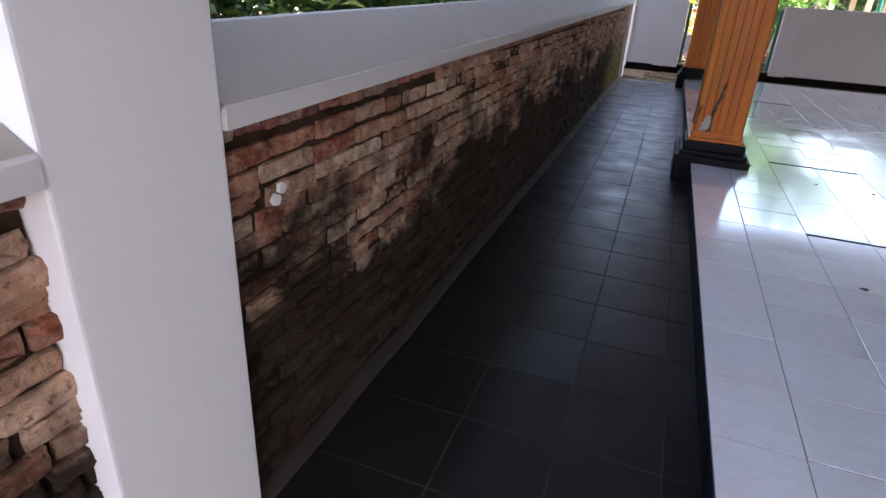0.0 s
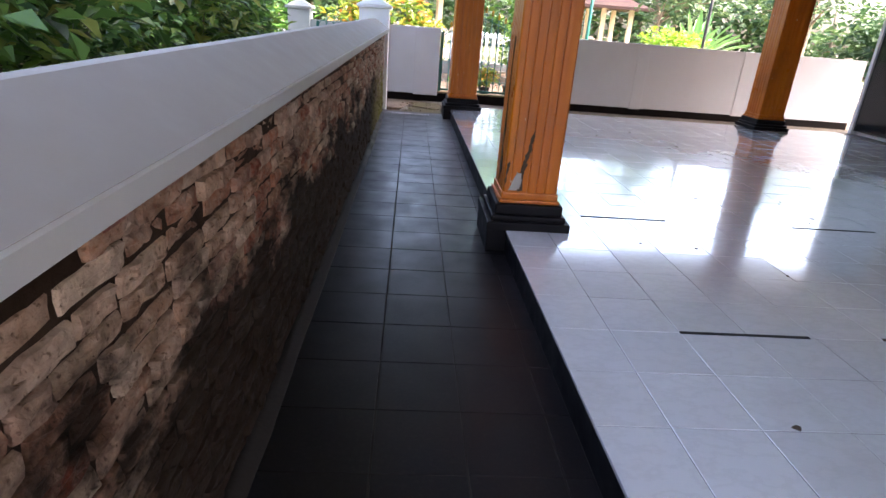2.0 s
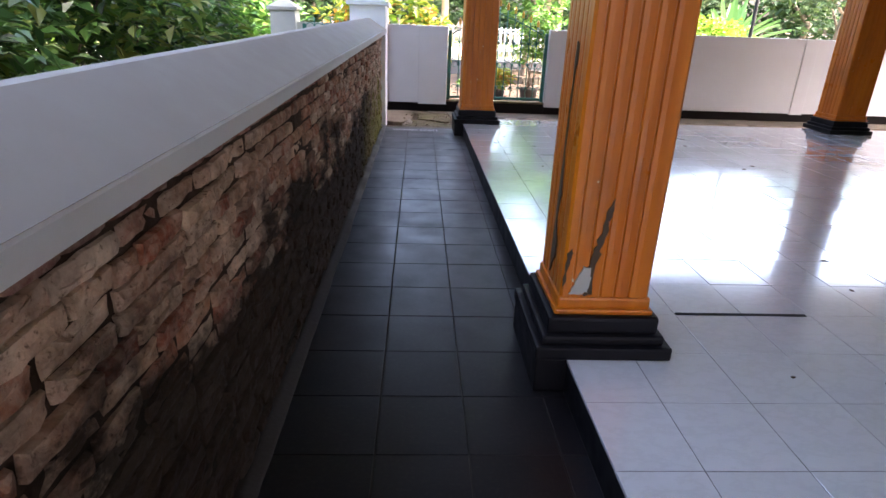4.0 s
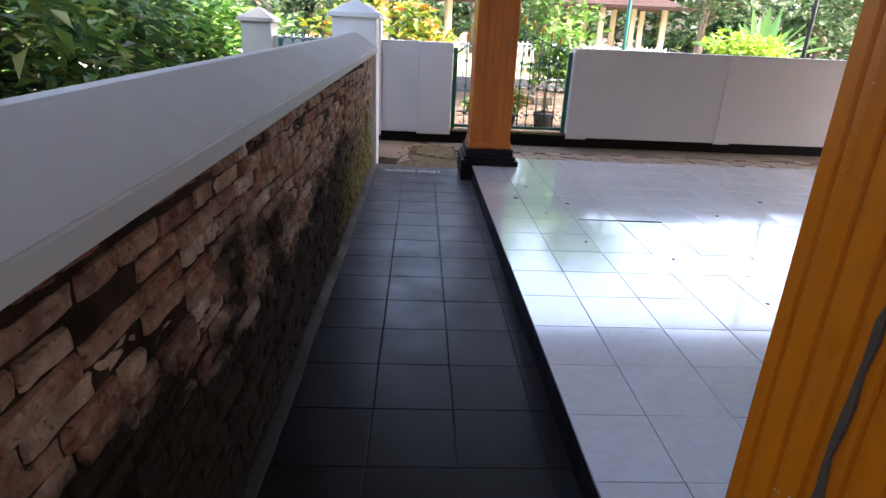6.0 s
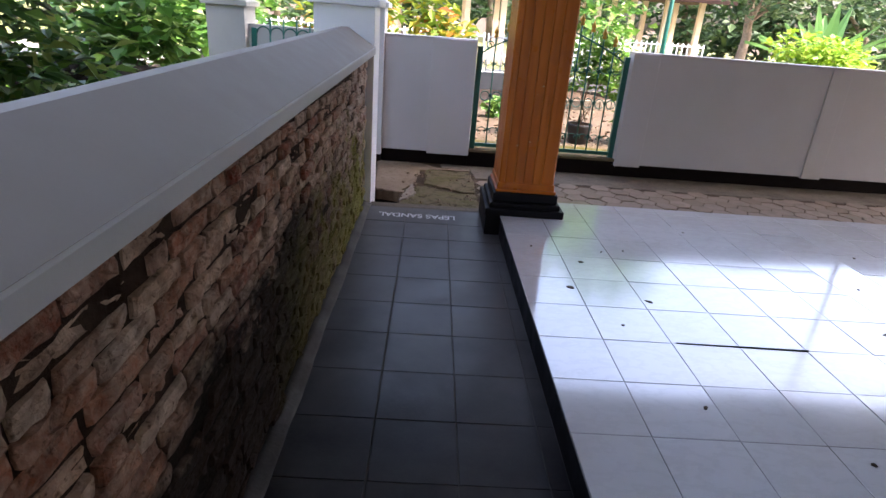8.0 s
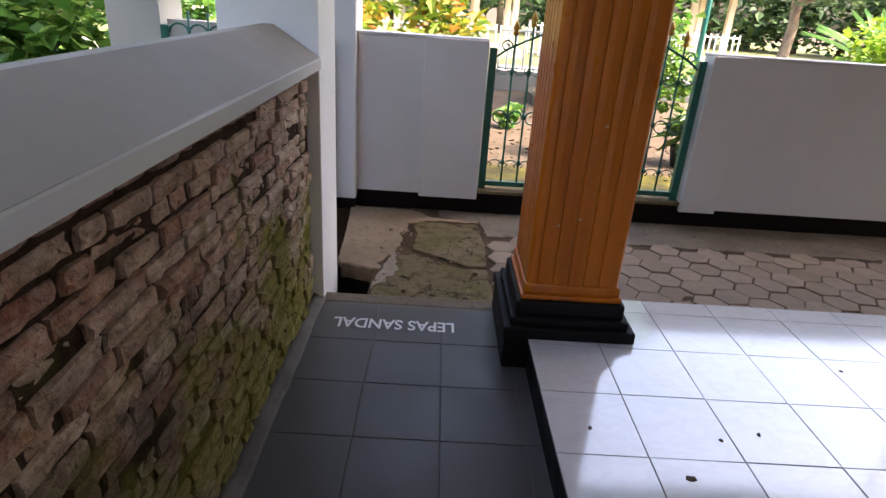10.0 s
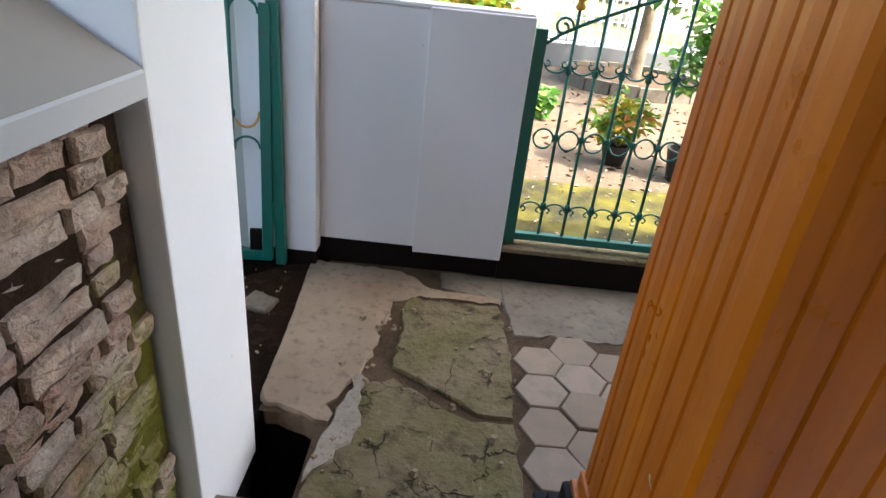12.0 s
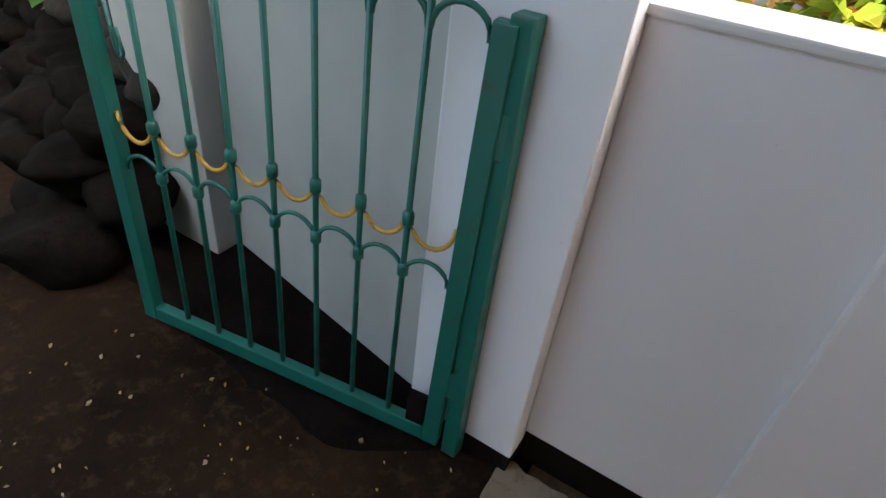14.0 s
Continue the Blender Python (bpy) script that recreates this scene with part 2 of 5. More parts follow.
MOSSY = mossy_material()
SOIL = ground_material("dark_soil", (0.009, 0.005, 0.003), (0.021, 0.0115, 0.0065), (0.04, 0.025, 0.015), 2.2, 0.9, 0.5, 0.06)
# Near-black that paints the dark inside the hollow by the outer wall.
HOLLOW_DARK = ground_material("black_hollow_shade", (0.004, 0.003, 0.0025), (0.009, 0.006, 0.005), (0.014, 0.010, 0.007), 6.0, 0.9, 0.6, 0.04)
# Black colour stands in for the shade on the bank's lower stones.
SHADE_STONE = ground_material("shade_black_stone", (0.006, 0.005, 0.004), (0.016, 0.013, 0.011), (0.004, 0.003, 0.003), 5.0, 0.95, 1.0, 0.04)
YARD = ground_material("sandy_yard", (0.078, 0.054, 0.035), (0.115, 0.086, 0.061), (0.035, 0.025, 0.014), 2.6)
BED = ground_material("brown_paving_soil", (0.055, 0.034, 0.019), (0.095, 0.06, 0.034), (0.03, 0.02, 0.012), 9.0)
MOSS = ground_material("bright_moss", (0.014, 0.014, 0.005), (0.088, 0.077, 0.006), (0.09, 0.068, 0.046), 3.6)
GRASS = ground_material("far_grass", (0.10, 0.12, 0.04), (0.20, 0.19, 0.07), (0.32, 0.27, 0.17), 0.35)
MORTAR = None


def mortar_material():
    n = Nodes("old_mortar")
    col = n.mix(n.ramp(n.noise(12, 6), [(0.35, 0.0), (0.7, 1.0)]), (0.035, 0.018, 0.011), (0.09, 0.055, 0.036))
    return n.finish(damp(n, col), 0.95, n.noise(55, 7, 0.75), 1.0, 0.02, spec=0.1)


def paver_material():
    n = Nodes("hexagon_paver_concrete")
    col = n.ramp(n.random(False), [(0.0, (0.21, 0.155, 0.115)), (0.5, (0.28, 0.215, 0.165)), (1.0, (0.24, 0.185, 0.145))])
    col = n.mix(n.ramp(n.noise(11, 6), [(0.45, 0.0), (0.7, 0.6)]), col, (0.17, 0.15, 0.11))
    return n.finish(col, 0.88, n.noise(90, 6, 0.7), 0.35, 0.006, spec=0.2)


MORTAR, PAVER = mortar_material(), paver_material()
def grout_material():
    n = Nodes("grey_grout")
    col = n.mix(n.ramp(n.noise(6, 6), [(0.38, 0.0), (0.64, 1.0)]), (0.026, 0.022, 0.02), (0.05, 0.044, 0.04))
    # Same painted sheen, so the joints stay faint between the greyed tiles.
    sky_sheen = n.ramp(n.math("ADD", n.math("MULTIPLY", n.axis(1), 0.1), n.math("MULTIPLY", n.noise(2.6, 6), 0.3)), [(0.80, 0.0), (1.00, 0.9)])
    return n.finish(n.mix(sky_sheen, col, (0.15, 0.14, 0.13)), 0.85, n.noise(90, 4), 0.3, 0.003, spec=0.2)


GROUT = grout_material()
GROUT_W = ground_material("white_floor_grout", (0.12, 0.11, 0.10), (0.18, 0.165, 0.15), (0.07, 0.062, 0.055), 5.0)
BARK = ground_material("tree_bark", (0.16, 0.12, 0.085), (0.24, 0.19, 0.14), (0.08, 0.06, 0.04), 7.0, 0.9, 0.9)
CREAM = painted("cream_post_paint", (0.62, 0.50, 0.35), 0.6)
ROOF = ground_material("red_brown_roof_tile", (0.032, 0.018, 0.016), (0.048, 0.025, 0.021), (0.022, 0.015, 0.013), 3.0)
POT = painted("black_plastic_pot", (0.02, 0.02, 0.022), 0.5)
STEEL_W = painted("pale_fence_paint", (0.66, 0.68, 0.70), 0.5, spots=False)
GREY_KERB = painted("grey_kerb_paint", (0.14, 0.145, 0.15), 0.8, dirt_amount=0.5)
STONE = ground_material("rough_stone", (0.022, 0.018, 0.015), (0.05, 0.042, 0.035), (0.012, 0.010, 0.008), 4.0, 0.9, 0.8)
KERB_STONE = ground_material("kerb_stone", (0.10, 0.085, 0.065), (0.15, 0.13, 0.10), (0.06, 0.05, 0.035), 4.0)
DARK_GLASS = Nodes("dark_door_glass").finish((0.012, 0.016, 0.018), 0.08, spec=0.6)
CEIL = painted("brown_ceiling_board_paint", (0.27, 0.235, 0.20), 0.7, spots=False)
LEAF_DARK = leaf_material("hedge_leaf", [(0.0, (0.018, 0.05, 0.016)), (0.4, (0.075, 0.17, 0.04)), (0.7, (0.13, 0.25, 0.05)), (1.0, (0.27, 0.29, 0.07))], 0.28)
LEAF_MID = leaf_material("shrub_leaf", [(0.0, (0.04, 0.12, 0.02)), (0.6, (0.09, 0.22, 0.035)), (1.0, (0.20, 0.33, 0.06))])
LEAF_LIME = leaf_material("lime_bush_leaf", [(0.0, (0.14, 0.28, 0.02)), (0.6, (0.24, 0.40, 0.03)), (1.0, (0.40, 0.50, 0.06))])
LEAF_YELLOW = leaf_material("croton_leaf", [(0.0, (0.10, 0.20, 0.02)), (0.5, (0.20, 0.28, 0.03)), (0.8, (0.42, 0.36, 0.04)), (1.0, (0.42, 0.10, 0.03))])
LEAF_FAR = leaf_material("wood_leaf", [(0.0, (0.02, 0.05, 0.02)), (0.6, (0.05, 0.10, 0.035)), (1.0, (0.11, 0.17, 0.06))], 0.6)
LEAF_BRIGHT = leaf_material("bright_shrub_leaf", [(0.0, (0.06, 0.16, 0.02)), (0.6, (0.13, 0.28, 0.04)), (1.0, (0.26, 0.40, 0.08))])
DRY_LEAF = leaf_material("dry_yellow_leaf", [(0.0, (0.30, 0.20, 0.08)), (0.5, (0.42, 0.34, 0.12)), (1.0, (0.34, 0.32, 0.27))])
DRY_BROWN = leaf_material("dry_brown_leaf", [(0.0, (0.05, 0.028, 0.014)), (0.5, (0.11, 0.065, 0.035)), (1.0, (0.19, 0.13, 0.08))], 0.7)
PALM = leaf_material("palm_frond", [(0.0, (0.06, 0.17, 0.05)), (1.0, (0.16, 0.30, 0.09))])


# ---- mesh helpers ----
def mesh_of(name, verts, faces):
    me = bpy.data.meshes.new(name)
    me.from_pydata([tuple(v) for v in verts], [], faces)
    me.update()
    return me


def part(name, bm, material, parent=None, label=""):
    if isinstance(bm, bmesh.types.BMesh):
        me = bpy.data.meshes.new(name)
        bm.normal_update()
        bm.to_mesh(me)
        bm.free()
    else:
        me = bm
    if material and not me.materials:
        me.materials.append(material)
    ob = new(name, me)
    if parent:
        ob.parent = parent
    if label:
        ob["label"] = label
    return ob


def thing(name, x, y, z, label, category, group="", turn=0.0):
    e = new(name)
    e.empty_display_size = 0.1
    e.matrix_world = pose(x, y, z, 0, 0, turn)
    return tagged(e, label, category, group)


def box(x0, x1, y0, y1, z0, z1, bevel=0.0, bm=None):
    own = bm is None
    bm = bm or bmesh.new()
    tmp = bmesh.new()
    bmesh.ops.create_cube(tmp, size=1.0, matrix=Matrix.Translation(((x0 + x1) / 2, (y0 + y1) / 2, (z0 + z1) / 2)) @ Matrix.Diagonal((x1 - x0, y1 - y0, z1 - z0, 1)))
    if bevel:
        bmesh.ops.bevel(tmp, geom=tmp.edges[:], offset=bevel, segments=2, profile=0.6, affect="EDGES")
    me = bpy.data.meshes.new("tmp")
    tmp.to_mesh(me)
    tmp.free()
    bm.from_mesh(me)
    bpy.data.meshes.remove(me)
    return bm


def tube(points, radius, sides=8, bm=None, close=False):
    """A round bar along a line of points; radius may be a list."""
    bm = bm or bmesh.new()
    pts = [Vector(p) for p in points]
    n = len(pts)
    rs = radius if isinstance(radius, (list, tuple)) else [radius] * n
    rings = []
    for i, p in enumerate(pts):
        a, b = (pts[i - 1] if i or close else p), (pts[(i + 1) % n] if i < n - 1 or close else p)
        d = (b - a).normalized()
        u = d.cross(Vector((0.31, 0.17, 0.93)))
        if u.length < 0.2:
            u = d.cross(Vector((1, 0, 0)))
        u.normalize()
        w = d.cross(u)
        rings.append([bm.verts.new(p + rs[i] * (math.cos(k * math.tau / sides) * u + math.sin(k * math.tau / sides) * w)) for k in range(sides)])
    last = n if close else n - 1
    for i in range(last):
        a, b = rings[i], rings[(i + 1) % n]
        for k in range(sides):
            f = bm.faces.new((a[k], a[(k + 1) % sides], b[(k + 1) % sides], b[k]))
            f.smooth = True
    if not close:
        bm.faces.new(rings[0][::-1])
        bm.faces.new(rings[-1])
    return bm


def arc(cx, cz, r, a0, a1, y=0.0, n=10, squash=1.0):
    return [(cx + r * math.cos(radians(a0 + (a1 - a0) * i / n)), y, cz + squash * r * math.sin(radians(a0 + (a1 - a0) * i / n))) for i in range(n + 1)]


def sheet(x0, x1, y0, y1, z, nx, ny, rough=0.0, scale=1.0, low=None):
    """A ground sheet with fine unevenness and a skirt below."""
    vs, fs = [], []
    for j in range(ny + 1):
        for i in range(nx + 1):
            x, y = x0 + (x1 - x0) * i / nx, y0 + (y1 - y0) * j / ny
            h = rough * noise.noise((x * scale, y * scale, 3.1))
            vs.append((x, y, z + h))
    for j in range(ny):
        for i in range(nx):
            a = j * (nx + 1) + i
            fs.append((a, a + 1, a + nx + 2, a + nx + 1))
    return mesh_of("sheet", vs, fs)


def leaves(rng, centres, count, spread, size, flat=0.4, long=2.2):
    """Many small folded leaves scattered round the given centres."""
    vs, fs = [], []
    c = np.array(centres)
    idx = rng.integers(0, len(c), count)
    off = rng.normal(0, 1, (count, 3))
    off /= np.maximum(np.linalg.norm(off, axis=1, keepdims=True), 1e-6)
    off *= (rng.random((count, 1)) ** 0.45) * np.array(spread)
    pos = c[idx] + off
    for k in range(count):
        d = Vector(rng.normal(0, 1, 3)) + Vector(off[k]).normalized() * 0.9
        d.z = d.z * flat - 0.1
        d.normalize()
        side = d.cross(Vector((0, 0, 1)))
        if side.length < 0.1:
            side = Vector((1, 0, 0))
        side.normalize()
        side = (side + Vector(rng.normal(0, 0.35, 3))).normalized()
        up = side.cross(d)
        s = size * (0.6 + 0.8 * rng.random())
        p = Vector(pos[k])
        b = len(vs)
        vs += [p, p + d * s * 0.5 + side * s / long + up * 0.12 * s, p + d * s - up * 0.12 * s, p + d * s * 0.5 - side * s / long + up * 0.12 * s]
        fs += [(b, b + 1, b + 2), (b, b + 2, b + 3)]
    return mesh_of("leaves", vs, fs)


# ---- setting ----
def edge_left(y):
    return -0.722 + 0.0077 * y


def edge_right(y):
    return 0.378 - 0.0062 * y


def lip_low(y):
    return 0.945 + 0.0137 * y


LEVEL = 0.14
Y0, Y1 = -2.4, 9.95

def ground_sheet():
    """One sheet to the horizon, open over the drain pit."""
    xs, ys = (-400, -100, -0.615, -0.40, 100, 400), (-400, -100, 10.03, 10.42, 100, 400)
    vs = [(x, y, -0.12) for y in ys for x in xs]
    fs = [(j * 6 + i, j * 6 + i + 1, j * 6 + i + 7, j * 6 + i + 6) for j in range(5) for i in range(5) if (i, j) != (2, 2)]
    return mesh_of("ground", vs, fs)


ground = part("ground", ground_sheet(), YARD)
tagged(ground, "sandy ground that reaches the horizon", "ground", kind="structure")


def brick_wall():
    core = bmesh.new()
    for a, b in ((Y0, 0.56), (0.91, Y1)):
        vs = []
        for y in (a, b):
            x = edge_left(y) - 0.015
            for dx, z in ((0, -0.15), (0, lip_low(y) + 0.03), (-0.22, lip_low(y) + 0.03), (-0.22, -0.15)):
                vs.append(core.verts.new((x + dx, y, z)))
        for k in range(4):
            core.faces.new((vs[k], vs[(k + 1) % 4], vs[4 + (k + 1) % 4], vs[4 + k]))
        core.faces.new(vs[3::-1])
        core.faces.new(vs[4:])
    wall = part("wall_left", core, MORTAR)
    tagged(wall, "low wall of weathered bare brick, algae-black at its foot", "wall", kind="structure")
    return wall


def brick_mesh(rng, length, height):
    """A worn brick face: gnawed outline, rounded rim, pitted uneven front. Front looks along +x, length along y."""
    hl, hh, d = length / 2, height / 2, 0.035
    j = lambda s: rng.normal(0, s)
    n_long = max(3, int(length / 0.032))
    out = []
    for (ax, az), (bx, bz), n in (((-hl, -hh), (hl, -hh), n_long), ((hl, -hh), (hl, hh), 2), ((hl, hh), (-hl, hh), n_long), ((-hl, hh), (-hl, -hh), 2)):
        for i in range(n):
            f = i / n
            pull = 0.0022 + abs(j(0.0012))
            y, z = ax + (bx - ax) * f, az + (bz - az) * f
            bite = abs(j(0.0013)) * (2.6 if rng.random() < 0.12 else 1.0)
            if i == 0:
                y, z = y * (1 - pull / hl), z * (1 - 0.7 * pull / hh)
            elif n == 2:
                y *= 1 - bite / hl
            else:
                z *= 1 - bite / hh
            out.append((y + j(0.002), z + j(0.0012)))
    m = len(out)
    dep = abs(j(0.006))
    front = [(a * (1 - 0.0045 / hl), b * (1 - 0.0022 / hh)) for a, b in out]
    vs = [(-d, a, b) for a, b in out] + [(-0.007 - dep - abs(j(0.003)), a, b) for a, b in out] + [(j(0.0022) - dep, a, b) for a, b in front]
    vs += [(0.003 - dep + j(0.003), a * 0.55, b * 0.35 + j(0.003)) for a, b in out]
    fs = []
    for k in range(m):
        q = (k + 1) % m
        fs += [(k, q, m + q, m + k), (m + k, m + q, 2 * m + q, 2 * m + k), (2 * m + k, 2 * m + q, 3 * m + q, 3 * m + k)]
    fs.append(tuple(range(3 * m, 4 * m)))
    return vs, fs


def lay_bricks(wall):
    rng = np.random.default_rng(7)
    lengths = [0.195, 0.178, 0.160, 0.205, 0.085, 0.12]
    kinds = []
    for L in lengths:
        row = []
        for _ in range(11):
            vs, fs = brick_mesh(rng, L, 0.0462 + rng.normal(0, 0.0012))
            me = mesh_of("brick", vs, fs)
            me.materials.append(BRICK)
            row.append((me, vs, fs))
        kinds.append(row)
    tops = []
    for q in (4, 5):
        vs, fs = brick_mesh(rng, lengths[q], 0.044)
        me = mesh_of("brick", vs, fs)
        me.materials.append(BRICK_TOP)
        tops.append((lengths[q], me))
    vs_all, fs_all = [], []
    pieces = 0
    pitch = 0.0500
    for k in range(24):
        z = 0.022 + k * pitch
        y = Y0 + rng.random() * 0.15
        while y < Y1 - 0.02:
            q = int(rng.choice(6, p=[0.24, 0.2, 0.16, 0.14, 0.16, 0.10]))
            L = lengths[q]
            if y + L > Y1:
                q, L = 4, 0.09
                if y + L > Y1 + 0.02:
                    break
            yc = y + L / 2
            y += L + 0.003 + abs(rng.normal(0, 0.003))
            if z + 0.023 > lip_low(yc) - 0.028:
                continue
            me, vs, fs = kinds[q][int(rng.integers(11))]
            x = edge_left(yc) + rng.normal(0, 0.0028) - (0.006 if rng.random() < 0.1 else 0)
            zz = z + rng.normal(0, 0.0025) + 0.004 * math.sin(yc * 1.7 + k)
            tilt = rng.normal(0, 0.9)
            if 2.6 < yc < 9.0 and z > 0.66 and pieces < 215:
                ob = part("brick", me, None, wall)
                ob.matrix_world = pose(x, yc, zz, tilt, 0, rng.normal(0, 0.8))
                pieces += 1
            else:
                m = pose(x, yc, zz, tilt, 0, rng.normal(0, 0.8))
                b = len(vs_all)
                vs_all += [m @ Vector(v) for v in vs]
                fs_all += [tuple(i + b for i in f) for f in fs]
    y = Y0
    while y < Y1 - 0.08:
        L, me = tops[int(rng.integers(2))]
        yc = y + L / 2
        y += L + 0.007
        if not 0.62 < yc < 0.85:
            ob = part("brick", me, None, wall)
            ob.matrix_world = pose(edge_left(yc) + rng.normal(0, 0.004), yc, lip_low(yc) - 0.022 + rng.normal(0, 0.002), rng.normal(0, 1), 0, 0)
    rest = part("bricks", mesh_of("bricks", vs_all, fs_all), BRICK_I, wall)
    tagged(rest, kind="stuff")


def wall_cap():
    """The sloping cement cap with its lip, in two runs either side of the pillar."""
    cap = new("wall_cap")
    tagged(cap, "sloping cement coping with a white lip on the brick wall", "coping", kind="structure")
    for a, b in ((Y0, 0.56), (0.91, Y1)):
        n = 24
        slope, lip = bmesh.new(), bmesh.new()
        rows_s, rows_l = [], []
        for i in range(n + 1):
            y = a + (b - a) * i / n
            x, z = edge_left(y) + 0.05, lip_low(y)
            w = 0.0025 * noise.noise((y * 1.3, 0, 0))
            rows_s.append([slope.verts.new(p) for p in ((x - 0.004, y, z + 0.046), (x - 0.19, y, z + 0.163 + w), (x - 0.235, y, z + 0.163 + w), (x - 0.42, y, z + 0.046), (x - 0.42, y, z + 0.01), (x - 0.03, y, z + 0.01))])
            rows_l.append([lip.verts.new(p) for p in ((x - 0.04, y, z), (x + w, y, z), (x + w, y, z + 0.04), (x - 0.006 + w, y, z + 0.047), (x - 0.04, y, z + 0.047))])
        for bm, rows in ((slope, rows_s), (lip, rows_l)):
            m = len(rows[0])
            for i in range(n):
                for k in range(m):
                    bm.faces.new((rows[i][k], rows[i][(k + 1) % m], rows[i + 1][(k + 1) % m], rows[i + 1][k]))
            bm.faces.new(rows[0][::-1])
            bm.faces.new(rows[-1])
            bmesh.ops.recalc_face_normals(bm, faces=bm.faces[:])
        part("coping", slope, CAP, cap)
        part("lip", lip, LIP, cap)
    return cap


wall_left = brick_wall()
wall_cap()


def gate_pillar(x0, x1, y0, y1, top, z0, label, foot=0.0, paint=LIT_WHITE):
    """A square plastered pillar with an oversailing cap and a low pyramid."""
    cx, cy = (x0 + x1) / 2, (y0 + y1) / 2
    p = thing("pillar", cx, cy, z0, label, "pillar", "gate pillars")
    hx, hy, h = (x1 - x0) / 2, (y1 - y0) / 2, top - z0
    part("shaft", box(-hx, hx, -hy, hy, foot, h, 0.006), paint, p)
    if foot:
        part("foot", box(-hx + 0.006, hx - 0.006, -hy + 0.006, hy - 0.006, 0, foot), PLINTH, p, "black painted foot")
    part("cap", box(-hx - 0.035, hx + 0.035, -hy - 0.035, hy + 0.035, h, h + 0.045, 0.006), paint, p)
    bm = bmesh.new()
    base = [bm.verts.new(v) for v in ((-hx - 0.02, -hy - 0.02, h + 0.045), (hx + 0.02, -hy - 0.02, h + 0.045), (hx + 0.02, hy + 0.02, h + 0.045), (-hx - 0.02, hy + 0.02, h + 0.045))]
    tip = bm.verts.new((0, 0, h + 0.17))
    for k in range(4):
        bm.faces.new((base[k], base[(k + 1) % 4], tip))
    bm.faces.new(base[::-1])
    part("pyramid", bm, paint, p)
    return p


# near pillar: a flat white pier that carries the roof
near = part("wall_pier", box(-1.05, -0.672, 0.563, 0.905, -0.15, 3.3, 0.006), WHITE)
tagged(near, "plain white plastered pier set into the brick wall", "pier", kind="structure")
gate_pillar(-1.02, -0.607, 9.97, 10.34, 1.38, -0.15, "white plastered gate pillar at the end of the brick wall")
gate_pillar(-0.97, -0.655, 11.34, 11.66, 1.38, -0.15, "white plastered gate pillar that carries the open gate leaf", 0.21, WHITE)
gate_pillar(-2.30, -1.95, 11.50, 11.85, 1.30, -0.3, "white plastered pillar at the outer end of the wall", 0.25, OUTER)


# Same white as the pillars, its shade put into a darker mauve.
PARAPET = painted("shade_mauve_wall_paint", (0.63, 0.605, 0.615), 0.6, dirt_amount=0.3)


def parapet(name, x0, x1, pilasters):
    """Low white wall with a dark plinth, thin coping and slightly proud pilasters."""
    w = part(name, box(x0, x1, 11.405, 11.55, 0.11, 1.15, 0.006), PARAPET)
    tagged(w, "low white plastered wall above a dark plinth", "wall", kind="structure")
    part("coping", box(x0 - 0.004, x1 + 0.004, 11.395, 11.56, 1.150, 1.168, 0.005), LIP, w)
    part("plinth", box(x0, x1, 11.42, 11.54, -0.25, 0.112, 0.0), PLINTH, w)
    for a, b in pilasters:
        part("pilaster", box(a, b, 11.378 if a < 2.0 else 11.396, 11.42, 0.095, 1.158, 0.006), PARAPET, w)
    return w


parapet("wall_far_left", -0.655, 0.19, [(-0.215, 0.196)])
parapet("wall_far_right", 1.655, 7.6, [(1.648, 1.90), (3.55, 3.75), (5.4, 5.6)])
sill = part("gate_sill", box(0.19, 1.655, 11.41, 11.55, -0.2, 0.135, 0.012), PLINTH)
part("sill_top", box(0.192, 1.653, 11.395, 11.56, 0.133, 0.157, 0.008), MOSSY, sill, "mossy worn top")
tagged(sill, "dark concrete sill with a mossy top under the gate", "sill", kind="structure")

# wall outside behind the open gate leaf
outer = bmesh.new()
vs = [outer.verts.new(v) for v in ((-0.97, 11.42, 0.0), (-1.95, 11.60, 0.0), (-1.95, 11.60, 1.15), (-0.97, 11.42, 1.15), (-0.97, 11.57, 0.0), (-1.95, 11.75, 0.0), (-1.95, 11.75, 1.15), (-0.97, 11.57, 1.15))]
for f in ((0, 1, 2, 3), (7, 6, 5, 4), (3, 2, 6, 7), (4, 5, 1, 0), (1, 5, 6, 2), (0, 3, 7, 4)):
    outer.faces.new([vs[i] for i in f])
bmesh.ops.recalc_face_normals(outer, faces=outer.faces[:])
outer = part("wall_outer", outer, OUTER)
tagged(outer, "white plastered wall with a grimy foot behind the gate leaf", "wall", kind="structure")
bm = bmesh.new()
vs = [bm.verts.new(v) for v in ((-0.97, 11.424, -0.2), (-1.95, 11.604, -0.2), (-1.95, 11.604, -0.001), (-0.97, 11.424, -0.001), (-0.97, 11.56, -0.2), (-1.95, 11.74, -0.2), (-1.95, 11.74, -0.001), (-0.97, 11.56, -0.001))]
for f in ((0, 1, 2, 3), (7, 6, 5, 4), (3, 2, 6, 7), (4, 5, 1, 0)):
    bm.faces.new([vs[i] for i in f])
bmesh.ops.recalc_face_normals(bm, faces=bm.faces[:])
part("plinth", bm, PLINTH, outer)

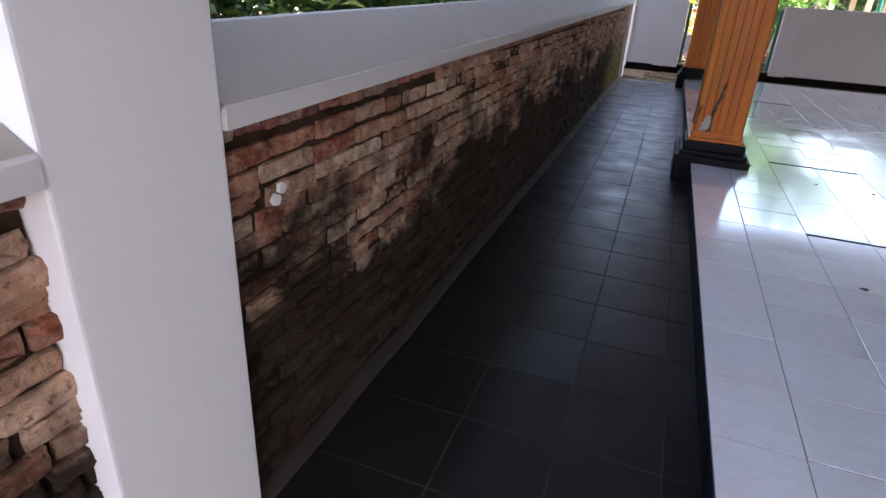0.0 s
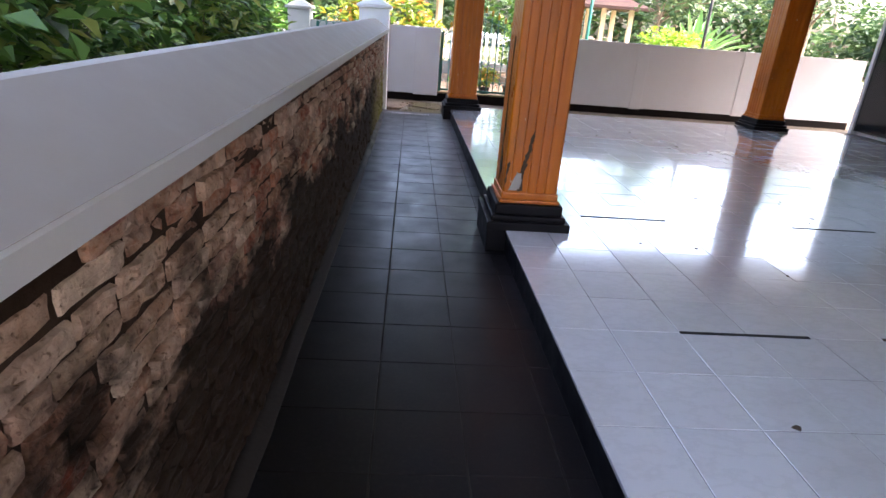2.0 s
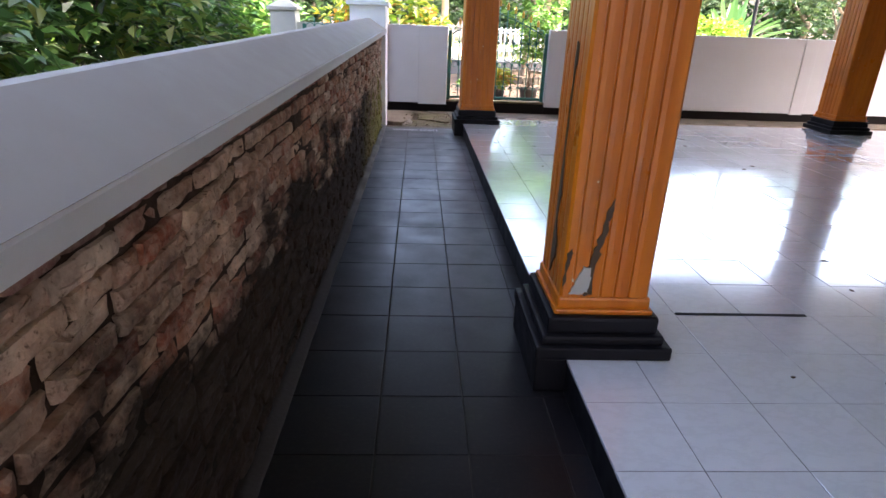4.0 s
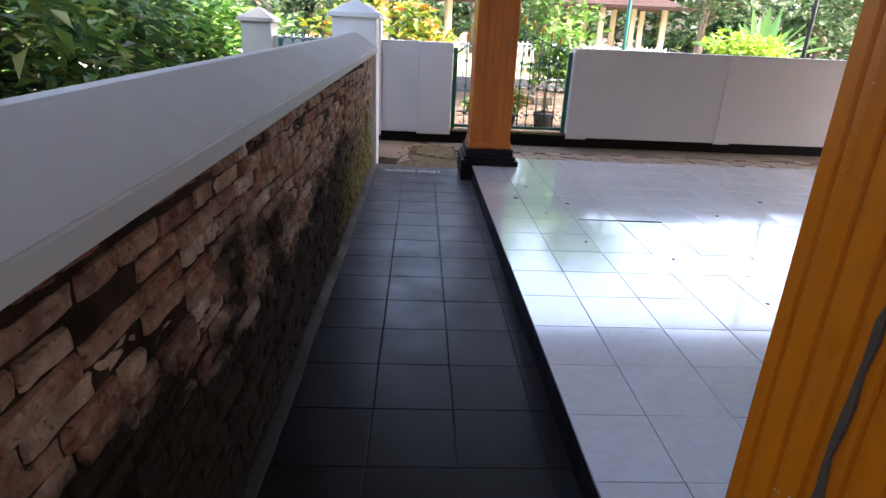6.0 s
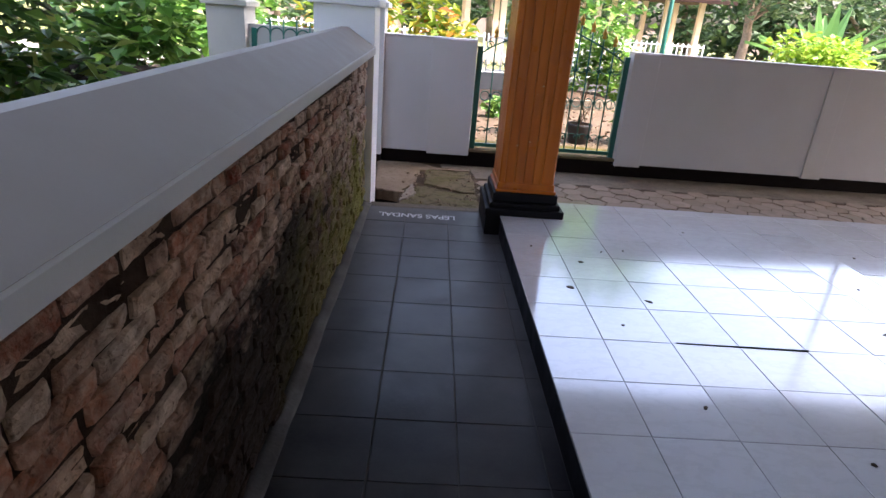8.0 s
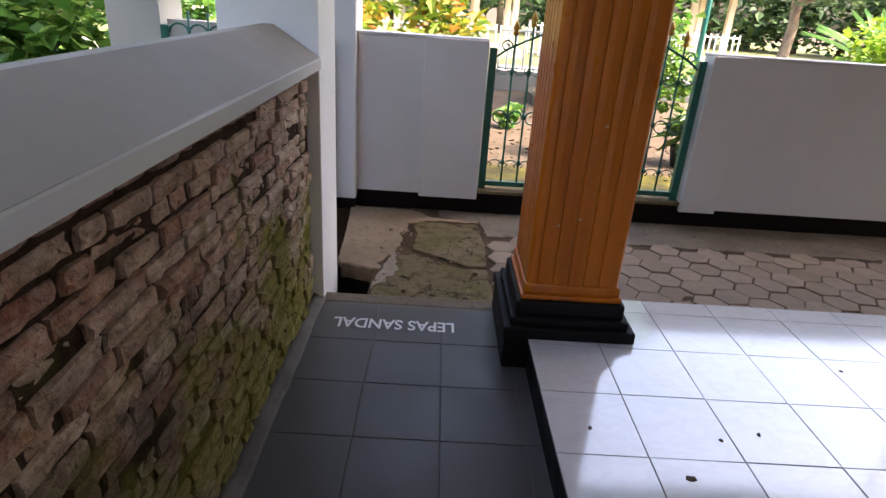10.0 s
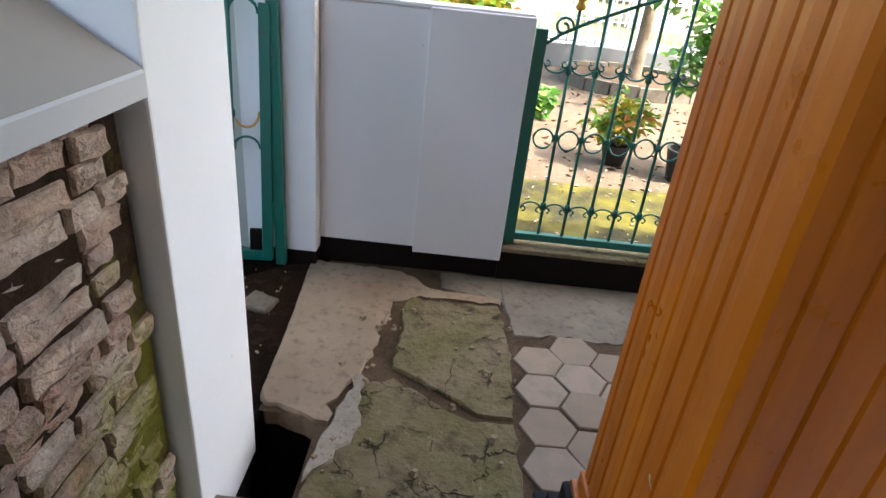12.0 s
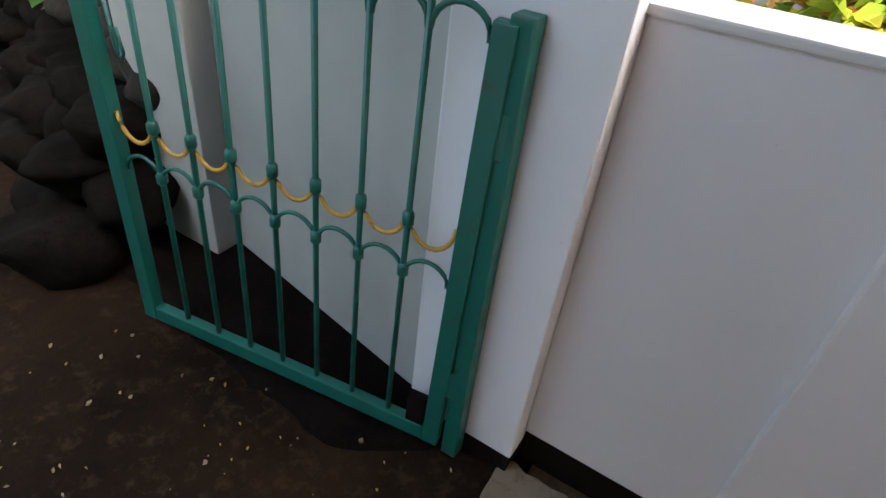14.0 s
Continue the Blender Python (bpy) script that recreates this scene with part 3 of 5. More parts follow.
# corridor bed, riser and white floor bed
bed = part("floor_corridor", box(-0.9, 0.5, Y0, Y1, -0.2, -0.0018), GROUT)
tagged(bed, "sunken corridor floor of charcoal tiles", "floor", kind="structure")
bm = bmesh.new()
ring = [(edge_right(Y0) + 0.004, Y0), (6.6, Y0), (6.6, 9.865), (edge_right(9.865) + 0.004, 9.865)]
lo, hi = [bm.verts.new((x, y, -0.2)) for x, y in ring], [bm.verts.new((x, y, LEVEL - 0.002)) for x, y in ring]
bm.faces.new(hi)
bm.faces.new(lo[::-1])
for k in range(4):
    bm.faces.new((lo[k], lo[(k + 1) % 4], hi[(k + 1) % 4], hi[k]))
white_bed = part("floor_veranda", bm, GROUT_W)
tagged(white_bed, "raised veranda floor of glossy white ceramic tiles", "floor", kind="structure")
bm = bmesh.new()
a, b = edge_right(Y0), edge_right(9.86)
vs = [bm.verts.new(v) for v in ((a, Y0, -0.02), (b, 9.86, -0.02), (b, 9.86, LEVEL - 0.004), (a, Y0, LEVEL - 0.004))]
bm.faces.new(vs)
riser = part("step_riser", bm, BLACK, white_bed, "black painted riser")
strip = box(-0.64, edge_right(9.9) + 0.06, Y1, 10.045, -0.2, 0.0, 0.012)
lipbar = part("ramp_end", strip, CEMENT)
tagged(lipbar, "worn cement edge at the end of the corridor", "kerb", kind="structure")

# worn cement fillet along the foot of the brick wall, and the rounded corner at its end
def fillet():
    bm = bmesh.new()
    rows, n = [], 140
    for i in range(n + 1):
        y = Y0 + (Y1 + 0.03 - Y0) * i / n
        w = 0.048 + 0.010 * noise.noise((y * 1.9, 0, 0)) + 0.006 * noise.noise((y * 9, 4, 0))
        h = 0.022 + 0.010 * noise.noise((y * 3.1, 7, 0))
        x = edge_left(y)
        rows.append([bm.verts.new(p) for p in ((x - 0.012, y, -0.03), (x - 0.012, y, h + 0.006), (x + w * 0.35, y, h * 0.75), (x + w * 0.8, y, 0.008), (x + w, y, 0.003), (x + w, y, -0.03))])
    for a, b in zip(rows, rows[1:]):
        for k in range(5):
            f = bm.faces.new((a[k], b[k], b[k + 1], a[k + 1]))
            f.smooth = True
    bm.faces.new(rows[0])
    bm.faces.new(rows[-1][::-1])
    bmesh.ops.recalc_face_normals(bm, faces=bm.faces[:])
    tagged(part("trim_fillet", bm, FILLET), "worn cement fillet along the foot of the brick wall", "fillet", kind="structure")


fillet()

# ceiling, house wall, added wall behind
# Unseen; run past the house and out over the gate passage to block light.
ceiling = part("ceiling", box(-1.3, 9.8, Y0 - 0.3, 11.55, 2.95, 3.1, 0.0, box(-3.6, -1.3, 10.4, 12.2, 2.95, 3.1)), CEIL)
tagged(ceiling, "plain brown veranda ceiling with unseen extensions that block light", "ceiling", kind="structure")
# Added out of view, to cut the light from behind on walls and columns.
back = part("wall_back_blocker", box(3.2, 6.75, Y0 - 0.25, Y0 - 0.01, -0.2, 2.95), WHITE)
tagged(back, "unseen white wall added at the end of the veranda to block light", "wall", kind="structure")
house = part("wall_house", box(6.5, 6.75, Y0, 9.88, -0.2, 2.95), WHITE)
tagged(house, "white house wall with dark glazed doors", "wall", kind="structure")
for a in (5.16, 6.5, 7.84, 9.18):
    d = thing("glazed_door", 6.475, a, LEVEL, "tall dark glazed door in a white frame", "door", "glazed doors")
    part("pane", box(-0.02, 0.0, -0.6, 0.6, 0.05, 2.1), DARK_GLASS, d)
    part("frame", box(-0.05, 0.015, -0.66, -0.6, 0, 2.2, 0.004), WHITE, d)
    part("frame", box(-0.05, 0.015, 0.6, 0.66, 0, 2.2, 0.004), WHITE, d)
    part("frame", box(-0.05, 0.015, -0.66, 0.66, 2.2, 2.3, 0.004), WHITE, d)


# ---- columns ----
def fluted_shaft(half, z0, z1, grooves):
    """A square wooden shaft with rounded grooves down each face."""
    prof = []
    for f in range(4):
        pts = [(-half + 0.01, -half), (-half + 0.028, -half)]
        inner, n = half - 0.032, grooves
        w = 2 * inner / n
        for g in range(n):
            a = -inner + g * w
            pts += [(a + 0.004, -half), (a + 0.007, -half + 0.006), (a + 0.010, -half + 0.006), (a + 0.014, -half + 0.0005), (a + w * 0.6, -half - 0.0012)]
        pts += [(inner + 0.003, -half), (half - 0.01, -half)]
        c, s = math.cos(f * math.pi / 2), math.sin(f * math.pi / 2)
        prof += [(x * c - y * s, x * s + y * c) for x, y in pts]
    bm = bmesh.new()
    lo, hi = [bm.verts.new((x, y, z0)) for x, y in prof], [bm.verts.new((x, y, z1)) for x, y in prof]
    n = len(prof)
    for k in range(n):
        bm.faces.new((lo[k], lo[(k + 1) % n], hi[(k + 1) % n], hi[k]))
    bm.faces.new(lo[::-1])
    bm.faces.new(hi)
    return bm


def column(x, y, label, over_step, k=0.186, plinth=0.266):
    c = thing("column", x, y, LEVEL, label, "column", "veranda columns")
    b0 = -LEVEL if over_step else 0.0
    p = plinth
    part("base_block", box(-p, p, -p, p, 0.0, 0.05, 0.008), BLACK, c, "black painted plinth")
    if over_step:
        part("base_foot", box(-p + 0.006, -0.12, -p + 0.006, p - 0.006, b0, 0.002, 0.006), BLACK, c)
    part("base_step", box(-p + 0.025, p - 0.025, -p + 0.025, p - 0.025, 0.048, 0.085, 0.012), BLACK, c)
    part("base_collar", box(-p + 0.046, p - 0.046, -p + 0.046, p - 0.046, 0.083, 0.15, 0.014), BLACK, c)
    part("foot_moulding", box(-k - 0.019, k + 0.019, -k - 0.019, k + 0.019, 0.15, 0.172, 0.008), WOOD, c)
    part("foot_board", box(-k - 0.008, k + 0.008, -k - 0.008, k + 0.008, 0.170, 0.215, 0.010), WOOD, c)
    part("shaft", fluted_shaft(k, 0.2, 2.81, 5), WOOD, c)
    return c


col_near = column(0.478, 4.745, "orange varnished fluted wooden column, rotten at its foot, on a black plinth", True, 0.163, 0.25)
column(0.478, 9.735, "orange varnished fluted wooden column on a black plinth by the step", True)
column(4.98, 9.735, "orange varnished square wooden column on a black plinth", False)


# ---- the lettering on the corridor floor ----
curve = bpy.data.curves.new("lettering", "FONT")
curve.offset = 0.0022
curve.body, curve.align_x, curve.align_y, curve.size = "LEPAS SANDAL", "CENTER", "CENTER", 0.115
text = new("floor_lettering", curve)
bpy.context.view_layer.update()
me = bpy.data.meshes.new_from_object(text.evaluated_get(bpy.context.evaluated_depsgraph_get()))
bpy.data.objects.remove(text)
w = max(v.co.x for v in me.vertices) - min(v.co.x for v in me.vertices)
for v in me.vertices:
    v.co.x *= 0.55 / w
lettering = part("floor_lettering", me, LETTER)
lettering.matrix_world = pose(-0.245, 9.757, 0.0045, 0, 0, 180)
tagged(lettering, "white stencilled words LEPAS SANDAL on the dark tiles", "lettering")


# ---- gates ----
def scroll(cx, cz, r, flip=1, turns=1.3, n=16):
    return [(cx + flip * r * (1 - 0.72 * i / n) * math.cos(i / n * turns * math.tau), 0, cz + r * (1 - 0.72 * i / n) * math.sin(i / n * turns * math.tau)) for i in range(n + 1)]


def spear(parent, x, z):
    bm = bmesh.new()
    tube([(x, 0, z), (x, 0, z + 0.012), (x, 0, z + 0.03), (x, 0, z + 0.045), (x, 0, z + 0.10)], [0.014, 0.022, 0.012, 0.024, 0.002], 8, bm)
    part("spearhead", bm, GOLD, parent, "gold-painted spearhead")


def closed_gate():
    g = thing("gate", 0.205, 11.47, 0.16, "closed green wrought-iron gate with ring scrolls and gold spearheads", "gate")
    W = 1.435
    part("post", box(0.0, 0.05, -0.025, 0.025, 0, 0.955, 0.004), GREEN, g)
    part("post", box(W - 0.05, W, -0.025, 0.025, 0, 0.955, 0.004), GREEN, g)
    part("bottom_rail", box(0.05, W - 0.05, -0.016, 0.016, 0.02, 0.055, 0.004), GREEN, g)
    n = 12
    step = (W - 0.1) / n
    for i in range(1, n):
        x = 0.05 + i * step
        u = min(i, n - i) / (n / 2)
        top = 0.955 + 0.34 * u ** 0.8
        bm = tube([(x, 0, 0.05), (x, 0, top)], 0.0075, 6)
        for z in (0.20, 0.52, 0.80):
            tube([(x, 0, z - 0.018), (x, 0, z - 0.01), (x, 0, z + 0.01), (x, 0, z + 0.018)], [0.007, 0.0135, 0.0135, 0.007], 6, bm)
        part("bar", bm, GREEN, g)
        spear(g, x, top)
    part("top_rail", tube([(0.05 + (W - 0.1) * i / 24, 0, 0.90 + 0.30 * (1 - abs(i / 12 - 1)) ** 0.8) for i in range(25)], 0.008, 6), GREEN, g)
    for i in range(n):
        x = 0.05 + (i + 0.5) * step
        part("ring", tube(arc(x, 0.51, 0.043, 0, 345, n=16), 0.005, 5, close=True), GREEN, g)
        for z, up in ((0.175, 1), (0.825, -1)):
            curl = [(x - 0.036 + 0.012 * math.cos(a), 0, z + up * 0.012 * math.sin(a)) for a in np.linspace(4.9, 0.4, 7)]
            curl = [(2 * (x - 0.036) - px, py, pz) for px, py, pz in curl]
            line = curl + arc(x, z, 0.047, 180, 0, n=12, squash=0.75 * up) + [(2 * x - px, py, pz) for px, py, pz in curl[::-1]]
            part("scroll", tube(line, 0.0045, 5), GREEN, g)
    part("scroll", tube(scroll(0.11, 0.97, 0.04), 0.006, 5), GREEN, g)
    part("scroll", tube(scroll(W - 0.11, 0.97, 0.04, -1), 0.006, 5), GREEN, g)


def open_leaf():
    post = thing("gate_post", -0.81, 11.315, 0.0, "dark green square steel gate post by the pillar", "gate post")
    part("tube", box(-0.022, 0.022, -0.022, 0.022, 0.0, 1.13, 0.004), GREEN, post)
    turn = math.degrees(math.atan2(0.165, 0.97))
    g = thing("gate_leaf", -0.845, 11.30, 0.0, "green wrought-iron gate leaf standing open, with gold arcs", "gate", turn=180 + turn)
    g.matrix_world = g.matrix_world @ pose(0, 0, 0, 0, -1.6, 0)
    W = 0.985
    part("stile", box(0.0, 0.045, -0.018, 0.018, 0.02, 1.115, 0.004), GREEN, g)
    part("stile", box(W - 0.045, W, -0.018, 0.018, 0.02, 1.115, 0.004), GREEN, g)
    part("bottom_rail", box(0.045, W - 0.045, -0.016, 0.016, 0.02, 0.07, 0.004), GREEN, g)
    n = 8
    step = (W - 0.09) / n
    for i in range(1, n):
        x = 0.045 + i * step
        bm = tube([(x, 0, 0.06), (x, 0, 1.2)], 0.0075, 6)
        for z in (0.552, 0.688):
            tube([(x, 0, z - 0.02), (x, 0, z - 0.012), (x, 0, z + 0.012), (x, 0, z + 0.02)], [0.007, 0.014, 0.014, 0.007], 6, bm)
        part("bar", bm, GREEN, g)
    for i in range(n):
        x = 0.045 + (i + 0.5) * step
        part("arc", tube(arc(x, 0.70, step / 2 - 0.004, 180, 360, squash=1.3), 0.0055, 5), GOLD, g, "gold-painted arc")
        part("arc", tube(arc(x, 0.545, step / 2 - 0.004, 0, 180, squash=0.95), 0.0055, 5), GREEN, g)
        part("hoop", tube(arc(x, 1.075, step / 2 - 0.002, 0, 180), 0.0065, 5), GREEN, g)
    for z in (0.22, 0.88):
        part("hinge", box(-0.03, 0.004, -0.014, 0.014, z, z + 0.09, 0.003), GREEN, g)
    part("hook", tube([(W - 0.06, -0.02, 0.95), (W - 0.065, -0.022, 0.84), (W - 0.075, -0.022, 0.82), (W - 0.085, -0.022, 0.84), (W - 0.08, -0.02, 0.90)], 0.005, 5), GREEN, g)
    part("kick_plate", box(0.05, 0.10, -0.012, 0.012, 0.07, 0.17, 0.002), PLINTH, g)


closed_gate()
open_leaf()


# ---- ground between the step and the far wall ----
def bed_with_pit():
    me = sheet(-0.61, 7.6, 10.03, 11.45, -0.016, 164, 28, 0.008, 6.0)
    bm = bmesh.new()
    bm.from_mesh(me)
    gone = [f for f in bm.faces if f.calc_center_median().x < -0.41 and f.calc_center_median().y < 10.40]
    bmesh.ops.delete(bm, geom=gone, context="FACES")
    return bm


soil = part("ground_bed", bed_with_pit(), BED)
tagged(soil, "dark bare soil under broken paving", "soil", kind="structure")
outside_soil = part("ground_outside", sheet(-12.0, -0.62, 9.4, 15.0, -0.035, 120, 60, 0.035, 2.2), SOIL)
tagged(outside_soil, "dark walked-on soil outside the gate", "soil", kind="structure")


def ragged_slab(name, ring, z, thick, material, label, jag, seed):
    """A broken slab with a ragged outline."""
    rng = np.random.default_rng(seed)
    pts = []
    for k in range(len(ring)):
        (ax, ay, aj), (bx, by, _) = ring[k], ring[(k + 1) % len(ring)]
        n = max(2, int(math.hypot(bx - ax, by - ay) / 0.035))
        for i in range(n):
            f = i / n
            nx, ny = -(by - ay), bx - ax
            ln = math.hypot(nx, ny)
            o = aj * jag * rng.normal(0, 1)
            pts.append((ax + (bx - ax) * f + nx / ln * o, ay + (by - ay) * f + ny / ln * o))
    bm = bmesh.new()
    lo = [bm.verts.new((x, y, z - thick)) for x, y in pts]
    mid = [bm.verts.new((x, y, z - 0.008)) for x, y in pts]
    cx, cy = sum(p[0] for p in pts) / len(pts), sum(p[1] for p in pts) / len(pts)
    hi = [bm.verts.new((x + math.copysign(0.005, cx - x), y + math.copysign(0.005, cy - y), z + 0.0015 * rng.normal())) for x, y in pts]
    n = len(pts)
    for k in range(n):
        m = (k + 1) % n
        bm.faces.new((lo[k], lo[m], mid[m], mid[k]))
        bm.faces.new((mid[k], mid[m], hi[m], hi[k]))
    bm.faces.new(hi)
    bmesh.ops.recalc_face_normals(bm, faces=bm.faces[:])
    ob = part(name, bm, material)
    return tagged(ob, label, "slab", "broken paving slabs")


# (x, y, ragged?) round each slab
ragged_slab("concrete_slab", [(-0.625, 10.43, 0.6), (-0.385, 10.35, 1), (-0.37, 10.50, 1.3), (-0.29, 10.72, 1.3), (-0.275, 10.95, 1.3), (-0.25, 11.08, 1), (-0.15, 11.165, 0.5), (0.20, 11.165, 0.5), (0.205, 11.215, 0.5), (-0.10, 11.24, 0.8), (-0.25, 11.37, 0.5), (-0.69, 11.385, 0.1), (-0.65, 10.9, 0.1)], -0.006, 0.09, SLAB, "smooth pale concrete slab with a broken edge", 0.009, 3)
ragged_slab("concrete_slab", [(-0.395, 10.05, 0.3), (0.24, 10.05, 0.6), (0.235, 10.20, 0.8), (0.225, 10.435, 0.7), (0.09, 10.430, 0.7), (0.0, 10.470, 0.7), (-0.10, 10.535, 0.7), (-0.20, 10.60, 0.8), (-0.28, 10.58, 1), (-0.315, 10.44, 1), (-0.37, 10.33, 1)], -0.012, 0.08, MOSSY, "mossy cracked concrete slab by the step", 0.009, 5)
ragged_slab("concrete_slab", [(-0.205, 10.665, 0.8), (-0.06, 10.575, 0.7), (0.03, 10.510, 0.6), (0.10, 10.448, 0.5), (0.225, 10.452, 0.5), (0.228, 10.84, 0.6), (0.195, 11.135, 0.6), (-0.185, 11.148, 0.8), (-0.215, 11.02, 1.2), (-0.20, 10.85, 1.2)], -0.004, 0.08, MOSSY, "mossy cracked concrete slab by the gate", 0.009, 8)
ragged_slab("concrete_slab", [(0.215, 11.19, 0.6), (0.25, 10.935, 0.8), (0.36, 10.955, 1), (0.56, 10.945, 1), (1.2, 10.95, 1), (2.2, 10.93, 1), (7.5, 10.93, 0.4), (7.5, 11.40, 0.2), (-0.07, 11.40, 0.2), (-0.06, 11.26, 0.6)], -0.008, 0.09, CEMENT, "grey cement apron along the foot of the wall", 0.008, 9)
ragged_slab("concrete_slab", [(-0.40, 10.12, 1), (-0.32, 10.20, 1), (-0.28, 10.40, 1), (-0.31, 10.60, 1), (-0.355, 10.50, 1), (-0.375, 10.34, 1)], -0.001, 0.05, RUBBLE_GREY, "pale crumbling concrete patch beside the drain", 0.012, 12)
ragged_slab("concrete_slab", [(-0.88, 10.99, 1), (-0.77, 10.95, 1), (-0.74, 11.06, 1), (-0.86, 11.10, 1)], -0.022, 0.06, CEMENT, "small broken piece of concrete in the soil", 0.012, 10)

pit = box(-0.615, -0.40, 10.03, 10.42, -0.5, -0.015)
bmesh.ops.delete(pit, geom=[f for f in pit.faces if f.calc_center_median().z > -0.1], context="FACES")
hole = part("drain_pit", pit, DARK_GAP)
tagged(hole, "dark open drain pit beside the step", "drain", kind="structure")


def rubble():
    rng = np.random.default_rng(21)
    vs, fs = [], []
    for k in range(230):
        if k < 130:
            t = rng.random()
            x, y = -0.30 + rng.normal(0, 0.03) + 0.12 * max(0, t - 0.5), 10.42 + t * 0.7
        elif k < 160:
            x, y = -1.6 + rng.random() * 0.9, 10.3 + rng.random() * 1.0
        else:
            x, y = -0.4 + rng.random() * 0.65, 10.1 + rng.random() * 1.0
        s = (0.004 + 0.016 * rng.random() ** 2.5) * (0.5 if 130 <= k < 160 else 1)
        b = len(vs)
        z = (-0.03 if k < 130 else -0.005) + s * 0.3
        vs += [(x + s * math.cos(a) * (0.7 + 0.5 * rng.random()), y + s * math.sin(a) * (0.7 + 0.5 * rng.random()), z - s * 0.6) for a in (0, 1.57, 3.14, 4.71)]
        vs += [(x + 0.6 * s * math.cos(a + 0.4), y + 0.6 * s * math.sin(a + 0.4), z + s * 0.5) for a in (0, 1.57, 3.14, 4.71)]
        fs += [(b + i, b + (i + 1) % 4, b + 4 + (i + 1) % 4, b + 4 + i) for i in range(4)] + [(b + 4, b + 5, b + 6, b + 7)]
    ob = part("rubble", mesh_of("rubble", vs, fs), SLAB)
    tagged(ob, "crumbs of broken concrete and dry leaf bits", "rubble", kind="stuff")


rubble()


# ---- damage on the near column: rot streaks and a filled patch ----
def patch(name, ring, material, parent, y, label, thick=0.003):
    bm = bmesh.new()
    f = [bm.verts.new((x, y - thick, z)) for x, z in ring]
    b = [bm.verts.new((x * 1.0, y + 0.004, z)) for x, z in ring]
    n = len(ring)
    bm.faces.new(f)
    for k in range(n):
        bm.faces.new((f[k], b[k], b[(k + 1) % n], f[(k + 1) % n]))
    bmesh.ops.recalc_face_normals(bm, faces=bm.faces[:])
    return part(name, bm, material, parent, label)


def ragged(ring, seed, amount=0.004):
    """More points along a ring of (x, z), pushed about at random."""
    rng = np.random.default_rng(seed)
    out = []
    for k in range(len(ring)):
        (ax, az), (bx, bz) = ring[k], ring[(k + 1) % len(ring)]
        for i in range(4):
            f = i / 4
            out.append((ax + (bx - ax) * f + rng.normal(0, amount), az + (bz - az) * f + rng.normal(0, amount * 0.7)))
    return out


patch("rot_streak", ragged([(-0.085, 0.222), (-0.05, 0.225), (-0.052, 0.33), (-0.034, 0.40), (-0.026, 0.50), (-0.012, 0.535), (-0.016, 0.585), (-0.03, 0.56), (-0.042, 0.47), (-0.062, 0.40), (-0.072, 0.34), (-0.074, 0.27)], 1), ROT, col_near, -0.165, "rotted dark streak")
patch("filler_patch", ragged([(-0.135, 0.228), (-0.125, 0.25), (-0.108, 0.30), (-0.09, 0.335), (-0.068, 0.33), (-0.060, 0.29), (-0.064, 0.242), (-0.09, 0.228)], 2, 0.003), FILLER, col_near, -0.1655, "pale filler patch", 0.005)
patch("rot_streak", ragged([(-0.160, 0.25), (-0.150, 0.26), (-0.148, 0.33), (-0.138, 0.38), (-0.143, 0.40), (-0.154, 0.36), (-0.160, 0.29)], 3, 0.003), ROT, col_near, -0.165, "rotted dark streak")
split = patch("rot_streak", ragged([(-0.015, 0.24), (0.046, 0.33), (0.012, 0.47), (0.029, 0.56), (0.015, 0.72), (0.019, 0.88), (0.032, 1.03), (0.039, 1.06), (0.022, 1.08), (0.012, 0.9), (0.007, 0.7), (-0.002, 0.55), (-0.012, 0.42)], 4, 0.0025), ROT, col_near, -0.1655, "long rotted split")
split.rotation_euler = (0, 0, radians(-90))


# ---- plants ----
def shrub(name, x, y, z, centres, count, spread, size, leaf, label, category, stems=5, stem_r=0.012, seed=1, group="", long=2.2):
    rng = np.random.default_rng(seed)
    p = thing(name, x, y, z, label, category, group)
    for k in range(stems):
        c = centres[k % len(centres)]
        b = (rng.normal(0, 0.04), rng.normal(0, 0.04), -0.03)
        part("stem", tube([b, (c[0] * 0.4 + rng.normal(0, 0.03), c[1] * 0.4 + rng.normal(0, 0.03), c[2] * 0.5), c], [stem_r, stem_r * 0.8, stem_r * 0.4], 5), BARK, p)
    part("foliage", leaves(rng, centres, count, spread, size, long=long), leaf, p)
    return p


rng_h = np.random.default_rng(31)
for k in range(11):
    y = -1.6 + k * 1.12
    cs = [(rng_h.normal(0, 0.2), rng_h.uniform(-0.6, 0.6), 0.25 + 0.2 * i + rng_h.normal(0, 0.08)) for i in range(8)]
    if y > 9.2:
        break
    shrub("hedge_shrub", -2.45 + rng_h.normal(0, 0.1), y, -0.1, cs, 3600, (0.55, 0.62, 0.35), 0.105, LEAF_DARK, "dense dark-green hedge shrub with long leaves", "shrub", 7, 0.014, 40 + k, "hedge behind the wall", 3.6)
    shrub("hedge_shrub", -3.5 + rng_h.normal(0, 0.25), y + 0.4, -0.1, [(c[0], c[1], c[2] * 1.35 + 0.15) for c in cs], 1700, (0.7, 0.75, 0.5), 0.12, LEAF_DARK if k % 3 else LEAF_MID, "tall green hedge shrub behind the front row", "shrub", 6, 0.018, 80 + k, "hedge behind the wall", 3.2)


